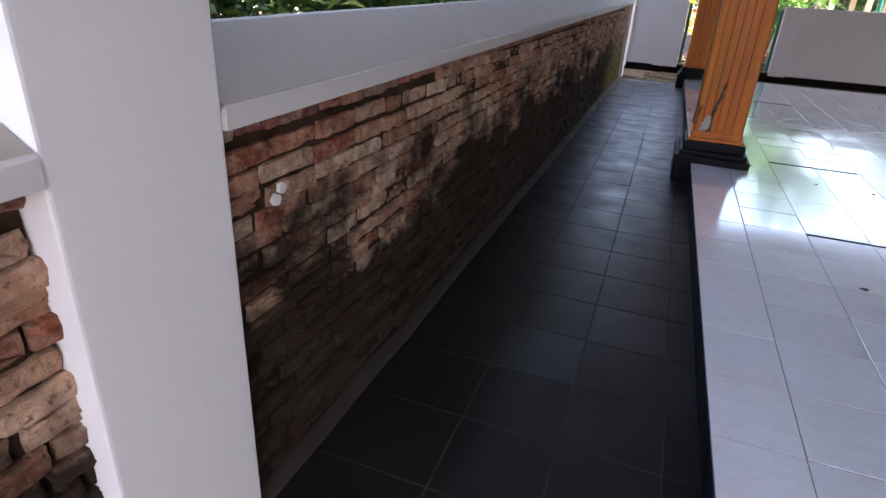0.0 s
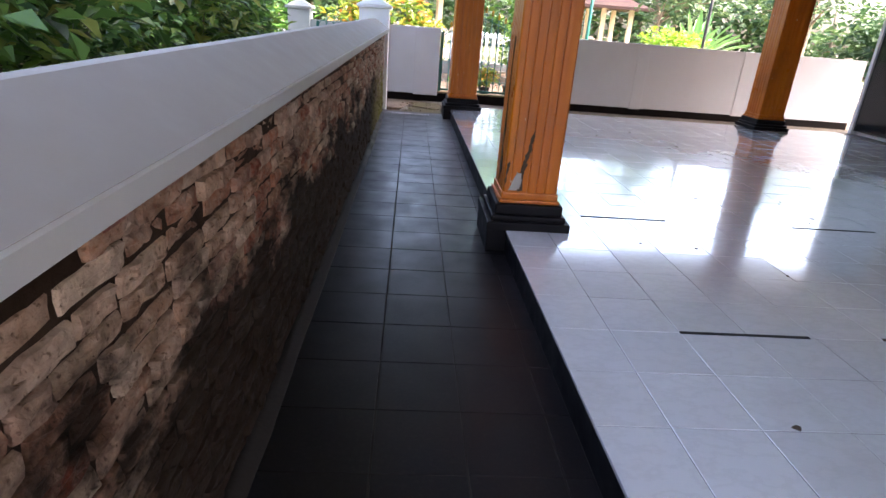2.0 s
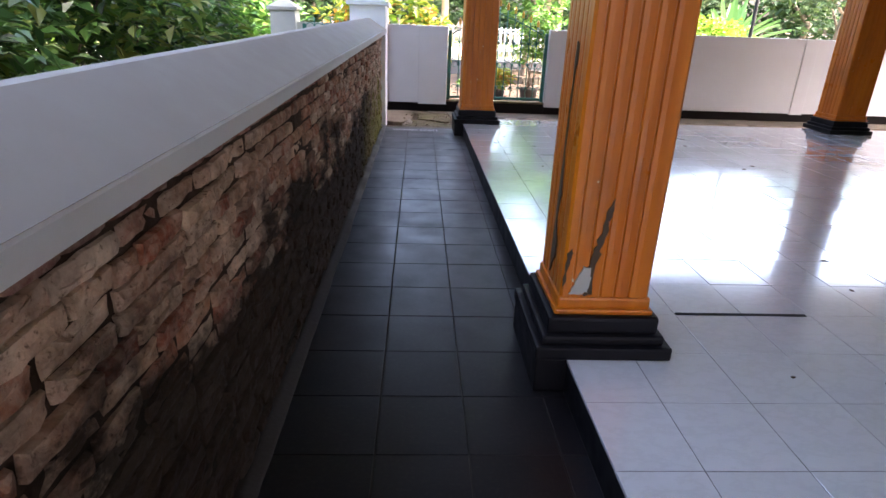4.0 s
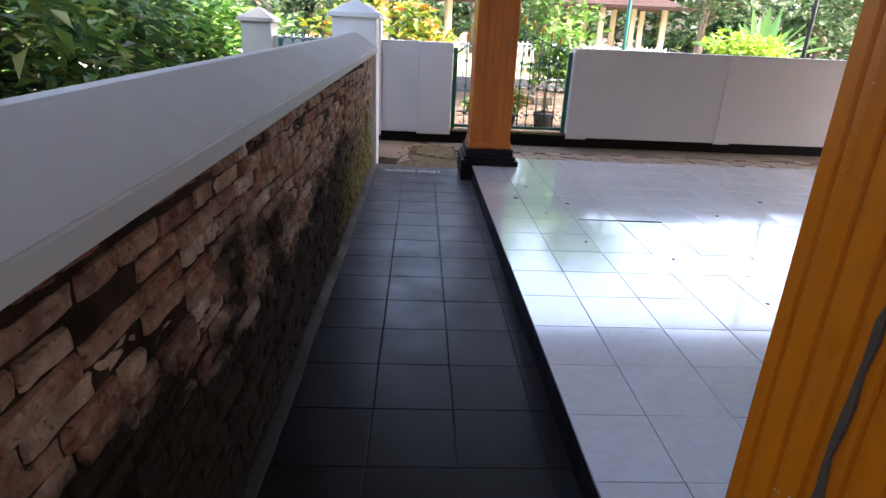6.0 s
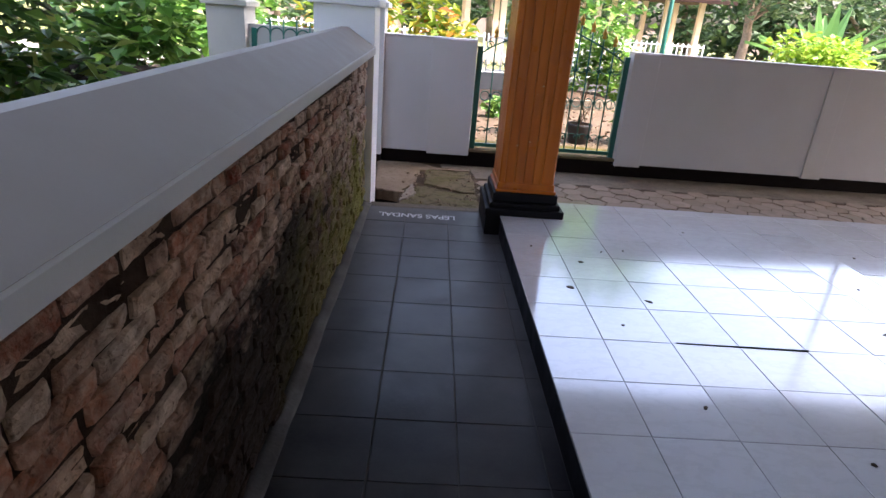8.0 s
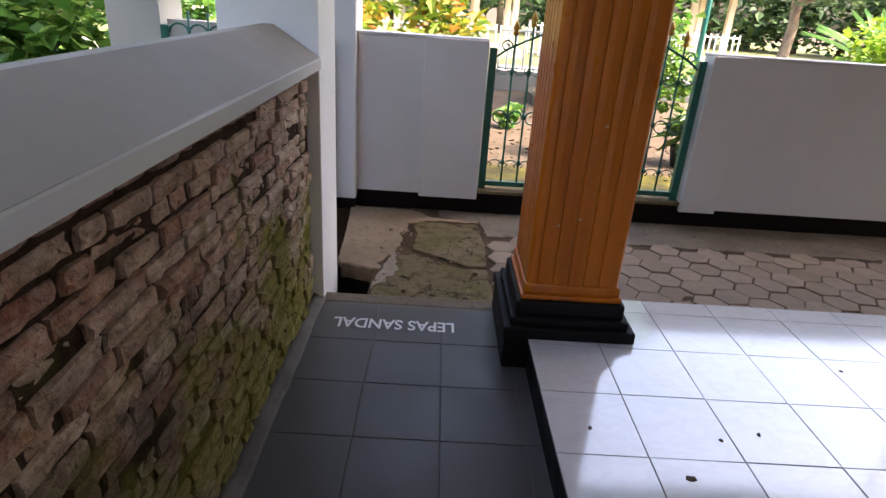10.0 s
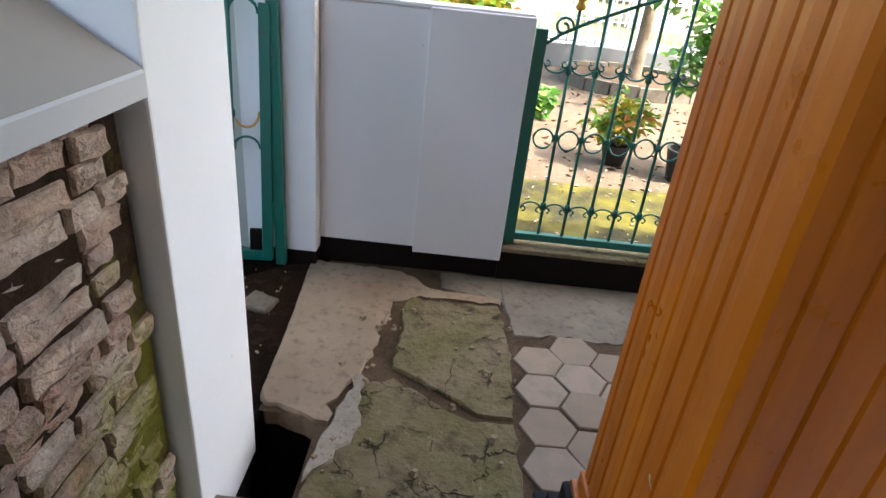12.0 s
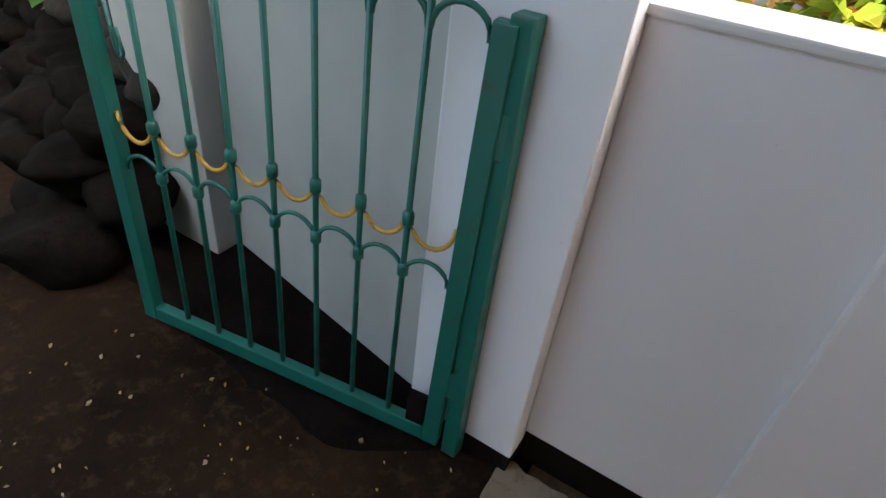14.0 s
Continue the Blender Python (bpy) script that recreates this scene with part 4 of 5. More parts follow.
def potted(x, y, r, h, leaf, cs, count, spread, size, label, seed, long=2.2):
    pot = thing("plant_pot", x, y, -0.12, "round black plastic plant pot on the yard", "plant pot", "plant pots")
    part("body", tube([(0, 0, 0), (0, 0, h * 0.9), (0, 0, h)], [r * 0.75, r, r * 1.06], 18), POT, pot)
    part("soil", tube([(0, 0, h), (0, 0, h + 0.004)], r * 0.9, 14), SOIL, pot)
    shrub("potted_plant", x, y, -0.12 + h, cs, count, spread, size, leaf, label, "plant", 6, 0.010, seed, "", long)


potted(1.29, 13.81, 0.115, 0.17, LEAF_YELLOW, [(0, 0, 0.16), (0.09, 0.03, 0.22), (-0.10, 0, 0.20), (0.0, 0, 0.32)], 260, (0.16, 0.16, 0.13), 0.11, "small yellow-green potted croton with reddish leaves", 301, 3.4)
potted(1.80, 13.54, 0.165, 0.26, LEAF_BRIGHT, [(0.1, 0, 0.75), (0.35, 0.1, 0.9), (-0.12, 0.05, 0.62), (0.2, -0.1, 1.15), (0.5, 0, 0.7), (0.0, 0.1, 0.95), (0.3, 0, 0.55)], 1300, (0.24, 0.24, 0.2), 0.075, "tall leafy potted shrub with bare stems", 302, 1.9)
potted(2.55, 13.62, 0.15, 0.22, LEAF_DARK, [(0, 0, 0.15), (0.08, 0.08, 0.25)], 160, (0.14, 0.14, 0.2), 0.22, "spiky dark-green potted plant", 303, 7.0)
shrub("yard_seedling", 0.80, 15.2, -0.12, [(0, 0, 0.12), (0.05, 0, 0.22)], 70, (0.10, 0.10, 0.10), 0.13, LEAF_MID, "small green seedling in the sandy yard", "plant", 3, 0.006, 304)
shrub("lime_bush", 5.95, 15.2, -0.1, [(rng_h.normal(0, 0.5), rng_h.normal(0, 0.4), rng_h.uniform(0.4, 1.42)) for _ in range(14)], 3400, (0.45, 0.4, 0.35), 0.10, LEAF_LIME, "rounded bright lime-green bush behind the wall", "bush", 8, 0.016, 310)
shrub("croton", -0.35, 14.5, -0.1, [(rng_h.normal(0, 0.3), rng_h.normal(0, 0.3), rng_h.uniform(0.6, 1.6)) for _ in range(8)], 900, (0.3, 0.3, 0.35), 0.2, LEAF_YELLOW, "yellow-green croton behind the wall", "shrub", 7, 0.012, 311, "", 4.5)
shrub("croton", -1.6, 15.3, -0.1, [(rng_h.normal(0, 0.5), rng_h.normal(0, 0.3), rng_h.uniform(0.5, 1.7)) for _ in range(9)], 1200, (0.4, 0.35, 0.4), 0.2, LEAF_YELLOW, "mixed yellow and green croton hedge", "shrub", 7, 0.012, 312, "", 4.0)
shrub("croton", -3.2, 14.6, -0.1, [(rng_h.normal(0, 0.6), rng_h.normal(0, 0.3), rng_h.uniform(0.4, 1.6)) for _ in range(9)], 1400, (0.45, 0.35, 0.4), 0.17, LEAF_MID, "green shrub beyond the gate pillar", "shrub", 7, 0.012, 313, "", 3.0)


def tree(x, y, height, radius, lean, crown_low, seed, label, leaf=LEAF_MID, count=5200, size=0.16, bare=1.0):
    rng = np.random.default_rng(seed)
    t = thing("tree", x, y, -0.12, label, "tree", "yard trees")
    top = Vector((lean * height, 0.03 * height, height * 0.7))
    line = [Vector((0, 0, -0.1)), Vector((0.02, 0, 0.12)), top * 0.35 + Vector((rng.normal(0, 0.06), rng.normal(0, 0.06), 0)), top * 0.7 + Vector((rng.normal(0, 0.1), 0, 0)), top]
    trunk = tube(line, [radius * 1.5, radius * 1.1, radius * 0.85, radius * 0.6, radius * 0.3], 10)
    cs = []
    for k in range(11):
        f = 0.3 + 0.65 * rng.random()
        b = top * f
        a = rng.random() * math.tau
        r = (0.16 + 0.20 * rng.random()) * height
        e = Vector((b.x + r * math.cos(a), b.y + r * math.sin(a), max(crown_low, b.z + 0.16 * height * rng.random())))
        tube([b, (b + e) / 2 + Vector((0, 0, 0.12)), e], [radius * 0.4, radius * 0.26, radius * 0.08], 6, trunk)
        cs += [tuple(e), tuple(b.lerp(e, 0.65) + Vector((0, 0, 0.2)))]
    part("trunk", trunk, BARK, t)
    part("crown", leaves(rng, cs, count, (0.17 * height, 0.17 * height, 0.11 * height), size), leaf, t)
    return t


tree(2.42, 17.8, 5.5, 0.09, 0.05, 1.7, 401, "yard tree with a bent trunk and a light crown", LEAF_MID, 3600, 0.17)
tree(7.9, 22.0, 6.0, 0.13, 0.05, 2.6, 402, "leaning pale-trunked tree behind the wall", LEAF_FAR, 1700, 0.2)
tree(14.5, 24.0, 6.5, 0.13, 0.07, 2.6, 403, "leaning pale-trunked tree by the road", LEAF_FAR, 1900, 0.22)
tree(-6.0, 17.0, 6.0, 0.15, 0.03, 1.6, 404, "green tree beyond the hedge", LEAF_MID, 5000, 0.2)
tree(-7.5, 6.0, 6.0, 0.16, 0.05, 1.3, 405, "green tree beyond the hedge", LEAF_DARK, 6000, 0.2)
tree(-8.0, 11.0, 6.5, 0.16, 0.02, 1.4, 406, "green tree beyond the hedge", LEAF_MID, 6000, 0.2)
tree(-7.0, 0.5, 6.0, 0.16, 0.02, 1.4, 407, "green tree beyond the hedge", LEAF_DARK, 5000, 0.2)


def ring_planter(x, y, r):
    """A low round kerb of rough blocks with soil inside."""
    p = thing("ring_planter", x, y, -0.12, "low round stone kerb with soil about the yard tree", "planter")
    n = 18
    for k in range(n):
        a0, a1 = math.tau * k / n + 0.012, math.tau * (k + 1) / n - 0.012
        bm = bmesh.new()
        vs = [bm.verts.new((q * math.cos(a), q * math.sin(a), z)) for z in (-0.02, 0.17 + 0.008 * math.sin(k * 2.3)) for q, a in ((r, a0), (r, a1), (r - 0.12, a1), (r - 0.12, a0))]
        for f in ((0, 1, 5, 4), (1, 2, 6, 5), (2, 3, 7, 6), (3, 0, 4, 7), (4, 5, 6, 7)):
            bm.faces.new([vs[q] for q in f])
        bmesh.ops.recalc_face_normals(bm, faces=bm.faces[:])
        part("block", bm, KERB_STONE, p)
    part("soil", tube([(0, 0, 0.0), (0, 0, 0.11)], r - 0.11, 24), BED, p)


ring_planter(2.42, 17.75, 1.08)


def palm(x, y, s, seed):
    rng = np.random.default_rng(seed)
    p = thing("palm", x, y, -0.12, "young palm with upright blue-green fronds", "palm")
    part("trunk", tube([(0, 0, -0.05), (0, 0, 0.3 * s), (0, 0, 0.55 * s)], [0.11, 0.10, 0.06], 9), BARK, p)
    for k in range(19):
        a, tilt = k * 2.4, 0.25 + 0.75 * rng.random()
        out = Vector((math.cos(a), math.sin(a), 0))
        vs, fs = [], []
        side = Vector((-out.y, out.x, 0))
        prev = None
        for i in range(9):
            f = i / 8
            c = Vector((0, 0, 0.5 * s)) + out * (f * s * tilt) + Vector((0, 0, s * (1.25 - 0.5 * tilt) * (f - 0.42 * f * f * tilt)))
            w = 0.075 * s * math.sin(math.pi * min(1, 0.12 + f * 0.88)) + 0.01
            b = len(vs)
            vs += [c - side * w + Vector((0, 0, 0.06)), c, c + side * w + Vector((0, 0, 0.06))]
            if i:
                fs += [(b - 3, b - 2, b + 1, b), (b - 2, b - 1, b + 2, b + 1)]
        part("frond", mesh_of("frond", vs, fs), PALM, p)


palm(7.5, 17.8, 1.45, 5)


def woods():
    """Far belt of trees: trunks and leaf clumps."""
    rng = np.random.default_rng(77)
    cs, trunks = [], bmesh.new()
    for k in range(64):
        a = radians(-62 + 124 * k / 63) + rng.normal(0, 0.02)
        d = 34 + 12 * rng.random()
        x, y, h = 2 + d * math.sin(a) * 1.25, 6 + d * math.cos(a), 2.8 + 2.6 * rng.random()
        tube([(x, y, -0.2), (x + rng.normal(0, 0.3), y, h * 0.5), (x + rng.normal(0, 0.6), y, h)], [0.22, 0.16, 0.06], 6, trunks)
        for i in range(9):
            cs.append((x + rng.normal(0, 1.3), y + rng.normal(0, 1.0), 0.4 + h * rng.random()))
    part_w = part("woods", leaves(rng, cs, 26000, (1.6, 1.6, 1.0), 0.55, long=2.6), LEAF_FAR)
    tagged(part_w, "belt of dark-green trees beyond the road", "woods", kind="stuff")
    t = part("woods_trunks", trunks, BARK)
    tagged(t, "grey trunks in the far belt of trees", "woods", kind="stuff")


woods()


# ---- yard outside ----
moss = part("moss_strip", sheet(-0.6, 6.5, 11.56, 13.1, -0.095, 60, 20, 0.02, 3.0), MOSS)
tagged(moss, "bright yellow-green moss on the yard along the wall", "moss", kind="structure")
road = part("road", sheet(-30, 40, 19.1, 24.0, -0.105, 10, 4), ground_material("sunlit_pale_paving", (0.36, 0.33, 0.29), (0.42, 0.39, 0.34), (0.28, 0.25, 0.21), 1.0))
tagged(road, "pale sunlit paved road beyond the yard", "road", kind="structure")
grass = part("grass_verge", sheet(-60, 70, 24.0, 60.0, -0.10, 10, 6), GRASS)
tagged(grass, "rough grass verge beyond the road", "verge", kind="structure")
for a, b in ((-6.0, 0.2), (0.2, 4.0), (4.0, 7.5)):
    kb = part("low_kerb_wall", box(a + 0.01, b - 0.01, 18.9, 19.1, -0.2, 0.24, 0.015), GREY_KERB)
    tagged(kb, "low grey painted kerb wall along the road", "kerb", kind="structure")


def pale_fence(x0, x1, y):
    f = thing("fence", x0, y, -0.05, "pale steel railing along the road", "fence", "road fences")
    n = int((x1 - x0) / 0.16)
    part("rail", tube([(0, 0, 0.30), (x1 - x0, 0, 0.30)], 0.02, 6), STEEL_W, f)
    part("rail", tube([(0, 0, 1.0), (x1 - x0, 0, 1.0)], 0.02, 6), STEEL_W, f)
    me = None
    for i in range(n + 1):
        if me is None:
            me = bpy.data.meshes.new("bar")
            bm = tube([(0, 0, 0.2), (0, 0, 1.08)], 0.022, 5)
            bm.to_mesh(me)
            bm.free()
            me.materials.append(STEEL_W)
        ob = part("bar", me, None, f)
        ob.location = (i * (x1 - x0) / n, 0, 0)


pale_fence(-5.0, 0.9, 19.6)
pale_fence(0.98, 4.4, 19.4)
pale_fence(2.2, 8.0, 24.4)


def pavilion(x, y):
    p = thing("pavilion", x, y, -0.1, "open pavilion with cream posts and a red-brown hipped roof", "pavilion")
    for i in range(4):
        for j in (0, 2.4):
            part("post", box(-1.8 + 1.2 * i - 0.09, -1.8 + 1.2 * i + 0.09, j - 0.09, j + 0.09, 0, 2.5, 0.01), CREAM, p)
    part("floor_slab", box(-2.1, 2.1, -0.3, 2.7, 0, 0.25, 0.01), CREAM, p)
    bm = bmesh.new()
    e = [bm.verts.new(v) for v in ((-2.6, -0.8, 2.45), (2.6, -0.8, 2.45), (2.6, 3.2, 2.45), (-2.6, 3.2, 2.45))]
    m = [bm.verts.new(v) for v in ((-1.3, 0.5, 3.0), (1.3, 0.5, 3.0), (1.3, 1.9, 3.0), (-1.3, 1.9, 3.0))]
    r = [bm.verts.new((-0.6, 1.2, 3.85)), bm.verts.new((0.6, 1.2, 3.85))]
    for k in range(4):
        bm.faces.new((e[k], e[(k + 1) % 4], m[(k + 1) % 4], m[k]))
    bm.faces.new((m[0], m[1], r[1], r[0]))
    bm.faces.new((m[1], m[2], r[1]))
    bm.faces.new((m[2], m[3], r[0], r[1]))
    bm.faces.new((m[3], m[0], r[0]))
    bm.faces.new(e[::-1])
    part("roof", bm, ROOF, p)
    part("fascia", box(-2.62, 2.62, -0.84, -0.78, 2.39, 2.51, 0.005), ROOF, p)


pavilion(7.2, 27.5)
pavilion(0.2, 26.5)


def post_lamp(x, y, h, r, material, label):
    p = thing("lamp_post", x, y, -0.12, label, "lamp post")
    part("pole", tube([(0, 0, 0), (0, 0, h * 0.3), (0, 0, h)], [r * 1.3, r, r * 0.8], 8), material, p)


post_lamp(5.0, 19.7, 4.5, 0.05, GREEN, "slim green lamp post in the yard")
post_lamp(5.2, 12.6, 4.0, 0.03, POT, "slim black lamp post in the yard")


def low_block(x, y, w, material, label):
    b = thing("boundary_block", x, y, -0.12, label, "boundary wall", "boundary blocks")
    part("block", box(-w / 2, w / 2, -0.15, 0.15, 0, 0.75, 0.02), material, b)
    part("coping", box(-w / 2 - 0.05, w / 2 + 0.05, -0.2, 0.2, 0.75, 0.85, 0.02), STEEL_W, b)


for k in range(5):
    low_block(13.2 + k * 1.9, 20.5 - 0.4 * k, 0.6 if k % 2 else 1.3, GREEN if k % 2 else STEEL_W, "low green and white boundary wall by the road")


# ---- stones outside the gate ----
def stone(x, y, z, s, seed, in_shade):
    rng = np.random.default_rng(seed)
    bm = bmesh.new()
    bmesh.ops.create_icosphere(bm, subdivisions=3, radius=1.0)
    for v in bm.verts:
        v.co *= 1 + 0.35 * noise.noise(v.co * 1.3 + Vector((seed, 0, 0))) + 0.10 * noise.noise(v.co * 4.0 + Vector((seed, 3, 0)))
        v.co = Vector((v.co.x * s[0], v.co.y * s[1], v.co.z * s[2]))
    for f in bm.faces:
        f.smooth = True
    ob = part("stone", bm, SHADE_STONE if in_shade else STONE)
    ob.matrix_world = pose(x, y, z, 0, 0, rng.random() * 180)
    tagged(ob, "stone low in the bank outside the gate, blackened for shade" if in_shade else "rough dark stone on top of the bank outside the gate", "stone", "bank stones")


rng_s = np.random.default_rng(9)
# The lower three courses get the stone with shade put into its colour.
for course in range(4):
    for k in range(9):
        f = k / 8
        w = 0.17 + 0.07 * rng_s.random()
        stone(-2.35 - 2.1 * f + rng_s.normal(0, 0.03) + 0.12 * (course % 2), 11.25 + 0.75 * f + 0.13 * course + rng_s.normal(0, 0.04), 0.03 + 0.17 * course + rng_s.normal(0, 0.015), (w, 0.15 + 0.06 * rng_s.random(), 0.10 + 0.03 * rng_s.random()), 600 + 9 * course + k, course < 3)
shrub("bank_plant", -3.4, 12.15, 0.55, [(0, 0, 0.3), (0.4, 0.1, 0.4), (-0.4, 0, 0.35), (0.2, 0.3, 0.7)], 700, (0.45, 0.4, 0.3), 0.16, LEAF_MID, "broad-leaved green plant on the bank", "plant", 5, 0.012, 320)


def dark_hollow():
    """Black sheet that stands in for the dark of the hollow along the outer wall's foot."""
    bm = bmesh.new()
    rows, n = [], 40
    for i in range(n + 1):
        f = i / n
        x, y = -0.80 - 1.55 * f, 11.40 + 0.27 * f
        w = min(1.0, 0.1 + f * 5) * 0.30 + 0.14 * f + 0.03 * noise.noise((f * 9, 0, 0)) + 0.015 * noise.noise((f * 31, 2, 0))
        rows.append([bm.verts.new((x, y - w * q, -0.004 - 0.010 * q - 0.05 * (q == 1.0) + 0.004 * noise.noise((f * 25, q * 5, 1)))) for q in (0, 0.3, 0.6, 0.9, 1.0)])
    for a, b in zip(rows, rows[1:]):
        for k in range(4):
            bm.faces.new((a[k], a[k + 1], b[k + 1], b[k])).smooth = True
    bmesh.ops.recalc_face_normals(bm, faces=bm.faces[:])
    tagged(part("ground_hollow", bm, HOLLOW_DARK), "black sheet standing in for the dark hollow along the outer wall", "mud", kind="structure")


dark_hollow()


# ---- litter on the soil by the gate and on the yard ----
def litter(name, count, x0, x1, y0, y1, z, size, material, label, seed):
    rng = np.random.default_rng(seed)
    vs, fs = [], []
    for k in range(count):
        x, y, a = x0 + (x1 - x0) * rng.random(), y0 + (y1 - y0) * rng.random(), rng.random() * math.tau
        s = size * (0.4 + 1.0 * rng.random() ** 2)
        c, q = math.cos(a) * s, math.sin(a) * s
        b = len(vs)
        vs += [(x - c, y - q, z), (x + q * 0.45, y - c * 0.45, z + 0.25 * s), (x + c, y + q, z + 0.1 * s), (x - q * 0.45, y + c * 0.45, z + 0.3 * s), (x, y, z - 0.012)]
        fs += [(b, b + 1, b + 2, b + 3), (b, b + 4, b + 1), (b + 1, b + 4, b + 2), (b + 2, b + 4, b + 3), (b + 3, b + 4, b)]
    tagged(part(name, mesh_of(name, vs, fs), material), label, "litter", kind="stuff")


litter("leaf_litter", 70, -2.0, -0.7, 10.45, 11.3, -0.024, 0.009, DRY_LEAF, "small yellow leaf bits on the dark soil", 61)
litter("yard_litter", 900, -0.4, 4.5, 12.2, 17.0, -0.112, 0.035, DRY_BROWN, "dry brown leaves scattered over the yard", 62)
litter("yard_crumbs", 260, 0.0, 3.5, 11.62, 13.6, -0.09, 0.022, RUBBLE_GREY, "grey stone crumbs on the moss and sand", 63)


# ---- open joints and specks on the white floor ----
for x0, x1, y, half in ((0.90, 1.46, 3.335, 0.009), (0.90, 1.47, 4.862, 0.009), (2.36, 2.95, 4.862, 0.007), (0.92, 1.50, 7.917, 0.004)):
    part("open_joint", box(x0, x1, y - half, y + half, LEVEL - 0.004, LEVEL + 0.0035), DARK_GAP, white_bed, "dark open joint between tiles")
rng_c = np.random.default_rng(12)
for k in range(34):
    x, y = 0.4 + 2.4 * rng_c.random(), 1.2 + 8.2 * rng_c.random()
    s = 0.006 + 0.014 * rng_c.random() ** 2
    ring = [(s * (0.6 + 0.6 * rng_c.random()) * math.cos(a), 1.6 * s * (0.5 + 0.6 * rng_c.random()) * math.sin(a)) for a in np.linspace(0, 5.5, 7)]
    bm = bmesh.new()
    top = [bm.verts.new((px, py, 0.003)) for px, py in ring]
    low = [bm.verts.new((px * 1.15, py * 1.15, 0)) for px, py in ring]
    bm.faces.new(top)
    for i in range(7):
        bm.faces.new((low[i], low[(i + 1) % 7], top[(i + 1) % 7], top[i]))
    ob = part("leaf_bit", bm, ROT)
    ob.matrix_world = pose(x, y, LEVEL, 0, 0, 360 * rng_c.random())
    tagged(ob, "small dry brown leaf bit on the tiles", "leaf", "litter on the floor")


# ---- floor pieces: tiles, pavers, bricks ----
def tile_mesh(w, d, h, material):
    """A tile with softly rounded rim, top at z = 0."""
    r = 0.0012
    vs = []
    for inset, z in ((0.0, -h), (0.0, -r), (r, 0.0)):
        vs += [(-w / 2 + inset, -d / 2 + inset, z), (w / 2 - inset, -d / 2 + inset, z), (w / 2 - inset, d / 2 - inset, z), (-w / 2 + inset, d / 2 - inset, z)]
    fs = [(8, 9, 10, 11)]
    for a in (0, 4):
        fs += [(a + k, a + (k + 1) % 4, a + 4 + (k + 1) % 4, a + 4 + k) for k in range(4)]
    me = mesh_of("tile", vs, fs)
    if material:
        me.materials.append(material)
    return me


def skew_tile(xa0, xa1, xb0, xb1, y0, y1, material):
    """A cut tile along a slanting edge: xa at y0, xb at y1."""
    h, r = 0.012, 0.0012
    ring = [(xa0, y0), (xa1, y0), (xb1, y1), (xb0, y1)]
    cx, cy = sum(p[0] for p in ring) / 4, (y0 + y1) / 2
    vs = [(x - cx, y - cy, -h) for x, y in ring] + [(x - cx, y - cy, -r) for x, y in ring]
    vs += [(x - cx - r * (1 if x > cx else -1), y - cy - r * (1 if y > cy else -1), 0) for x, y in ring]
    fs = [(8, 9, 10, 11)]
    for a in (0, 4):
        fs += [(a + k, a + (k + 1) % 4, a + 4 + (k + 1) % 4, a + 4 + k) for k in range(4)]
    me = mesh_of("tile", vs, fs)
    me.materials.append(material)
    return me, cx, cy


rng_t = np.random.default_rng(4)
G = 0.0045
P, XJ, YJ = 0.303, (-0.325, -0.030, 0.265), 7.195
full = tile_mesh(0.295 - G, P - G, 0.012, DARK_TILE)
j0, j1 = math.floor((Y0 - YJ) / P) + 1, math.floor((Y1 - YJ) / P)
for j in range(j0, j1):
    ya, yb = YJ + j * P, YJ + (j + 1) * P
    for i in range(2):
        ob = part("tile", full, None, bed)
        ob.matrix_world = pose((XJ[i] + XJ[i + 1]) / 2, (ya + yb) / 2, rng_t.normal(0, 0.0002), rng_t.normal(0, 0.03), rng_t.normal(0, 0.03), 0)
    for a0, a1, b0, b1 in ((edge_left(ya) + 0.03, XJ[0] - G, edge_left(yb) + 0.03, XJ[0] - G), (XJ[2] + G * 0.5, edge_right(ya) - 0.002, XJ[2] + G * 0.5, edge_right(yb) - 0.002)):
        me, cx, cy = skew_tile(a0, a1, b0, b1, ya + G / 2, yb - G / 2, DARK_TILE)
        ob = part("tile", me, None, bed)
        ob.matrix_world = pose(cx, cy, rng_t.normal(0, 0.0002))

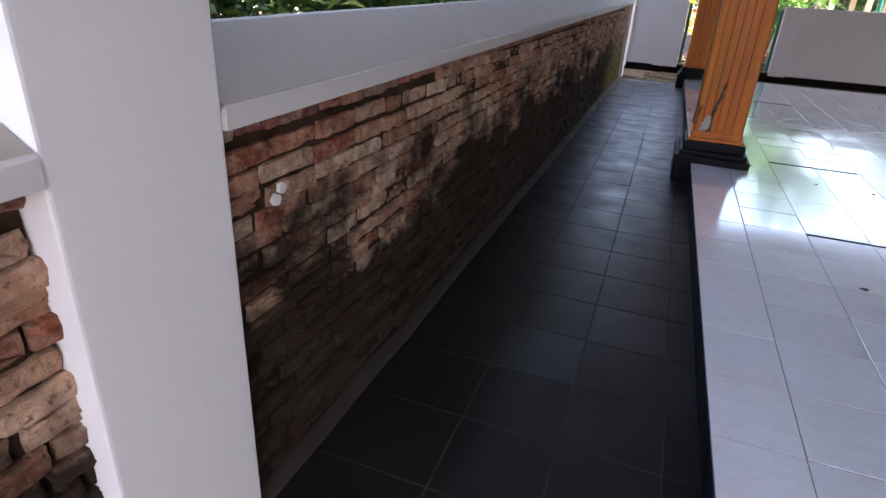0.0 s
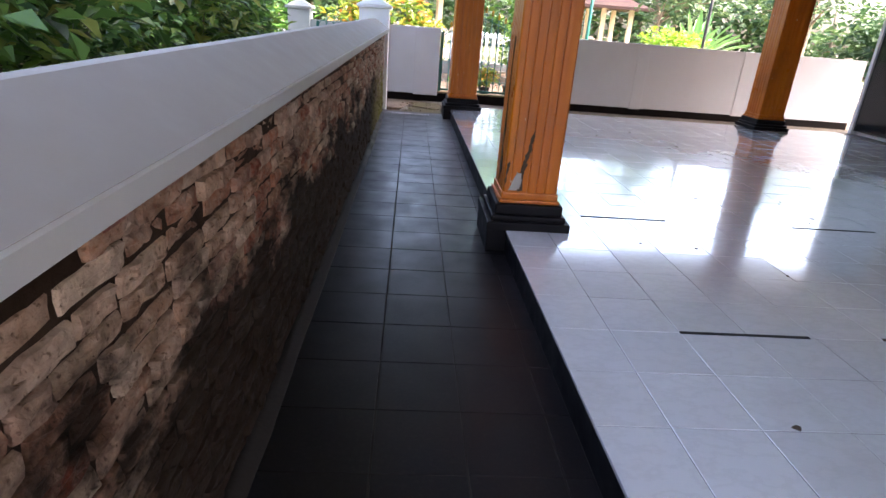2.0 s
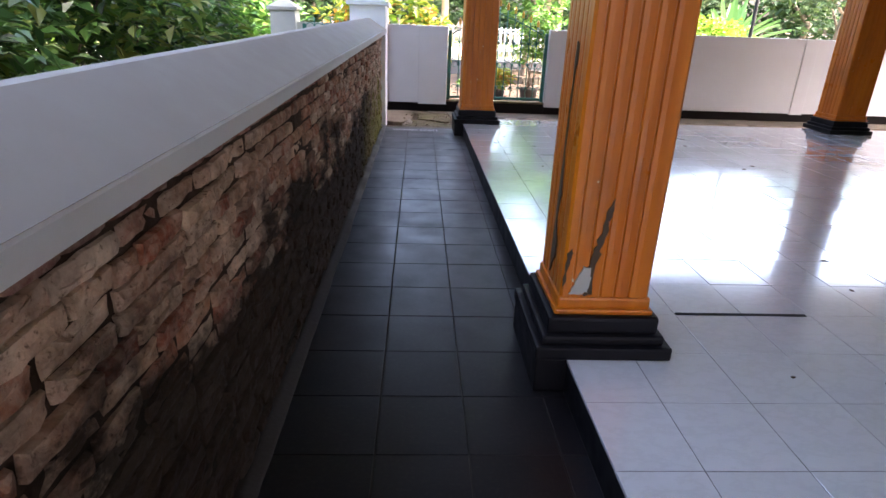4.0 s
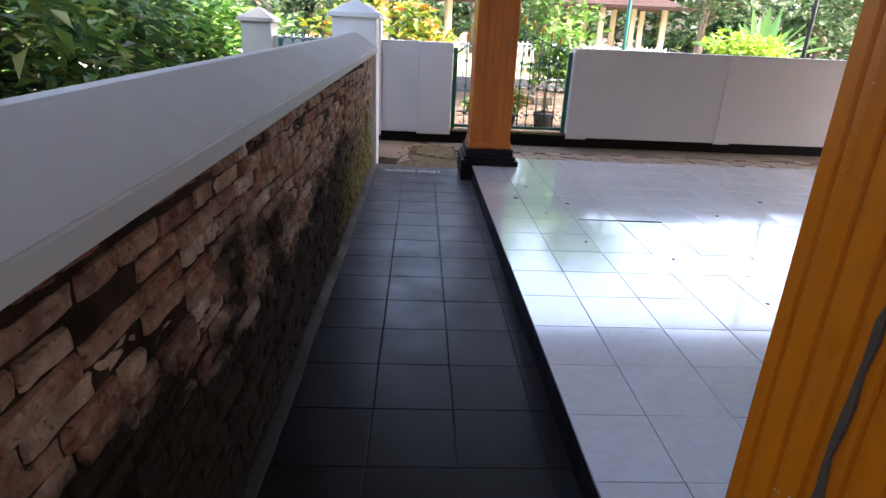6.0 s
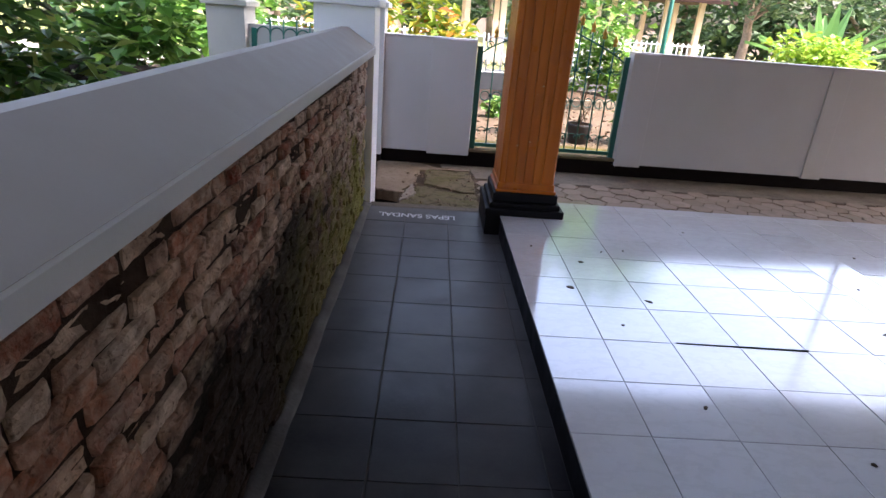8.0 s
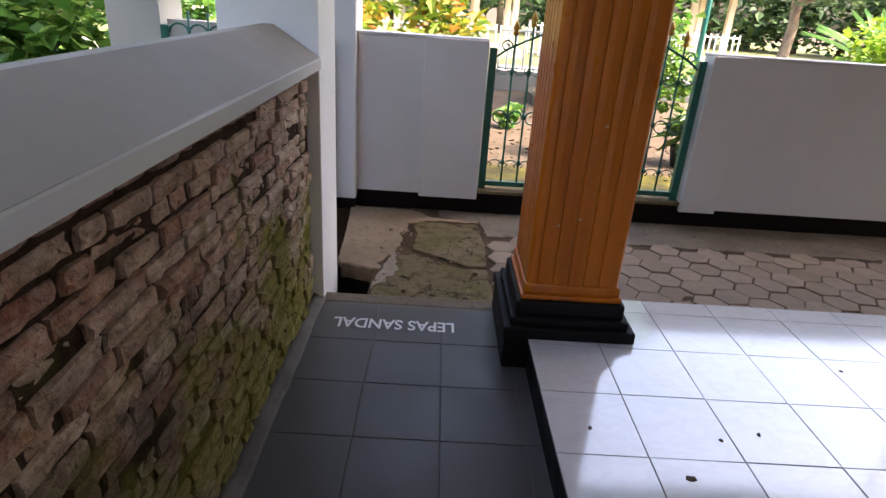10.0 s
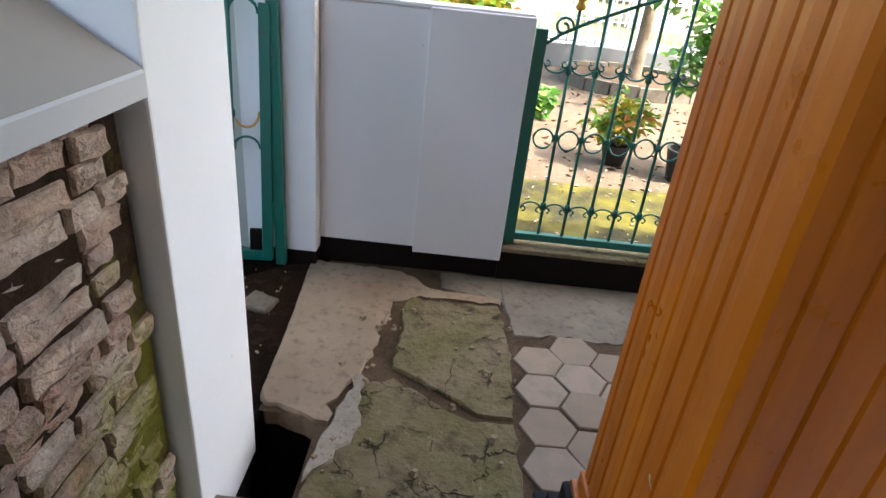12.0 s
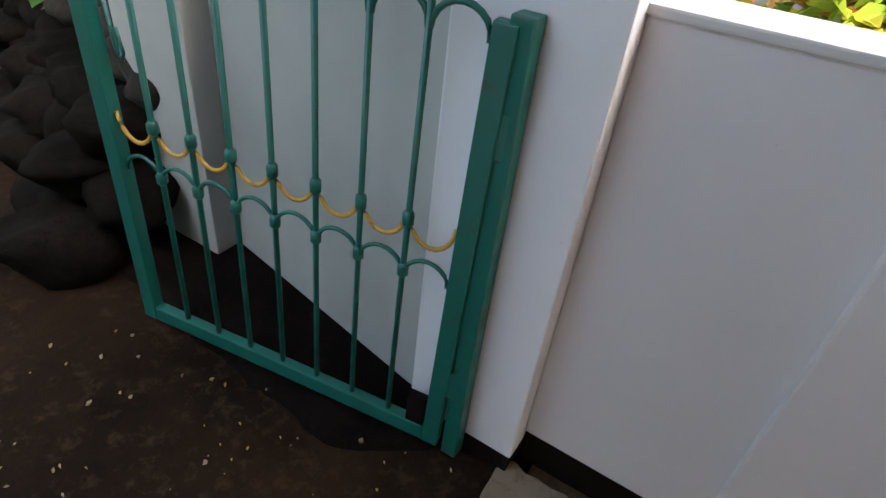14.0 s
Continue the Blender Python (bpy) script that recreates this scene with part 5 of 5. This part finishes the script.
XW, YW, PW, PY = 0.602, 6.390, 0.2975, 0.3055
GW = 0.0028
white_full = tile_mesh(PW - GW, PY - GW, 0.012, WHITE_TILE)
rv, rf = [], []
base_v = [tuple(v.co) for v in white_full.vertices]
base_f = [tuple(p.vertices) for p in white_full.polygons]
j0 = math.floor((Y0 - YW) / PY) + 1
for j in range(j0, 12):
    ya, yb = YW + j * PY, min(YW + (j + 1) * PY, 9.868)
    if yb - ya < 0.05:
        continue
    me, cx, cy = skew_tile(edge_right(ya) - 0.004, XW - GW, edge_right(yb) - 0.004, XW - GW, ya + GW / 2, yb - GW / 2, WHITE_TILE)
    ob = part("tile", me, None, white_bed)
    ob.matrix_world = pose(cx, cy, LEVEL)
    for i in range(21):
        x = XW + (i + 0.5) * PW - GW / 2
        if x > 6.4:
            break
        m = pose(x, (ya + yb) / 2, LEVEL + rng_t.normal(0, 0.0002), rng_t.uniform(-0.38, 0.38), rng_t.uniform(-0.30, 0.30), 0) @ Matrix.Diagonal((1, (yb - ya - GW) / (PY - GW), 1, 1))
        if i < 8 and ya > 1.0:
            ob = part("tile", white_full, None, white_bed)
            ob.matrix_world = m
        else:
            b = len(rv)
            rv += [m @ Vector(v) for v in base_v]
            rf += [tuple(q + b for q in f) for f in base_f]
tagged(part("tiles", mesh_of("tiles", rv, rf), WHITE_TILE_I, white_bed), kind="stuff")


def hex_mesh(s, h):
    vs = []
    for r, z in ((s, -h), (s, -0.004), (s - 0.004, 0.0)):
        vs += [(r * math.cos(k * math.pi / 3), r * math.sin(k * math.pi / 3), z) for k in range(6)]
    fs = [tuple(range(12, 18))]
    for a in (0, 6):
        fs += [(a + k, a + (k + 1) % 6, a + 6 + (k + 1) % 6, a + 6 + k) for k in range(6)]
    me = mesh_of("paver", vs, fs)
    me.materials.append(PAVER)
    return me


S = 0.101
hexagon = hex_mesh(S - 0.0035, 0.06)
for c in range(40):
    for r in range(7):
        x = 0.335 + 1.5 * S * c
        y = 10.09 + math.sqrt(3) * S * (r + 0.5 * (c % 2))
        if y > 10.93 or (y < 10.1 and x < 0.8) or x > 6.5:
            continue
        ob = part("paver", hexagon, None, soil)
        ob.matrix_world = pose(x + rng_t.normal(0, 0.002), y + rng_t.normal(0, 0.002), -0.006 + rng_t.normal(0, 0.003), rng_t.normal(0, 1.0), rng_t.normal(0, 1.0), rng_t.normal(0, 1.2))

lay_bricks(wall_left)

# two dabs of white paint on the bricks
for y, z, s in ((1.094, 0.758, 0.014), (1.094 + 0.022, 0.758 + 0.022, 0.013)):
    rng_d = np.random.default_rng(int(s * 1000))
    ring = [(s * (0.75 + 0.4 * rng_d.random()) * math.cos(a), s * (0.7 + 0.4 * rng_d.random()) * math.sin(a)) for a in np.linspace(0, 5.7, 12)]
    bm = bmesh.new()
    top = [bm.verts.new((0.006, p, q)) for p, q in ring]
    low = [bm.verts.new((-0.004, p * 1.1, q * 1.1)) for p, q in ring]
    bm.faces.new(top)
    for i in range(12):
        bm.faces.new((low[i], low[(i + 1) % 12], top[(i + 1) % 12], top[i]))
    dab = part("paint_dab", bm, LETTER, wall_left, "dab of white paint")
    dab.location = (edge_left(y) + 0.002, y, z)
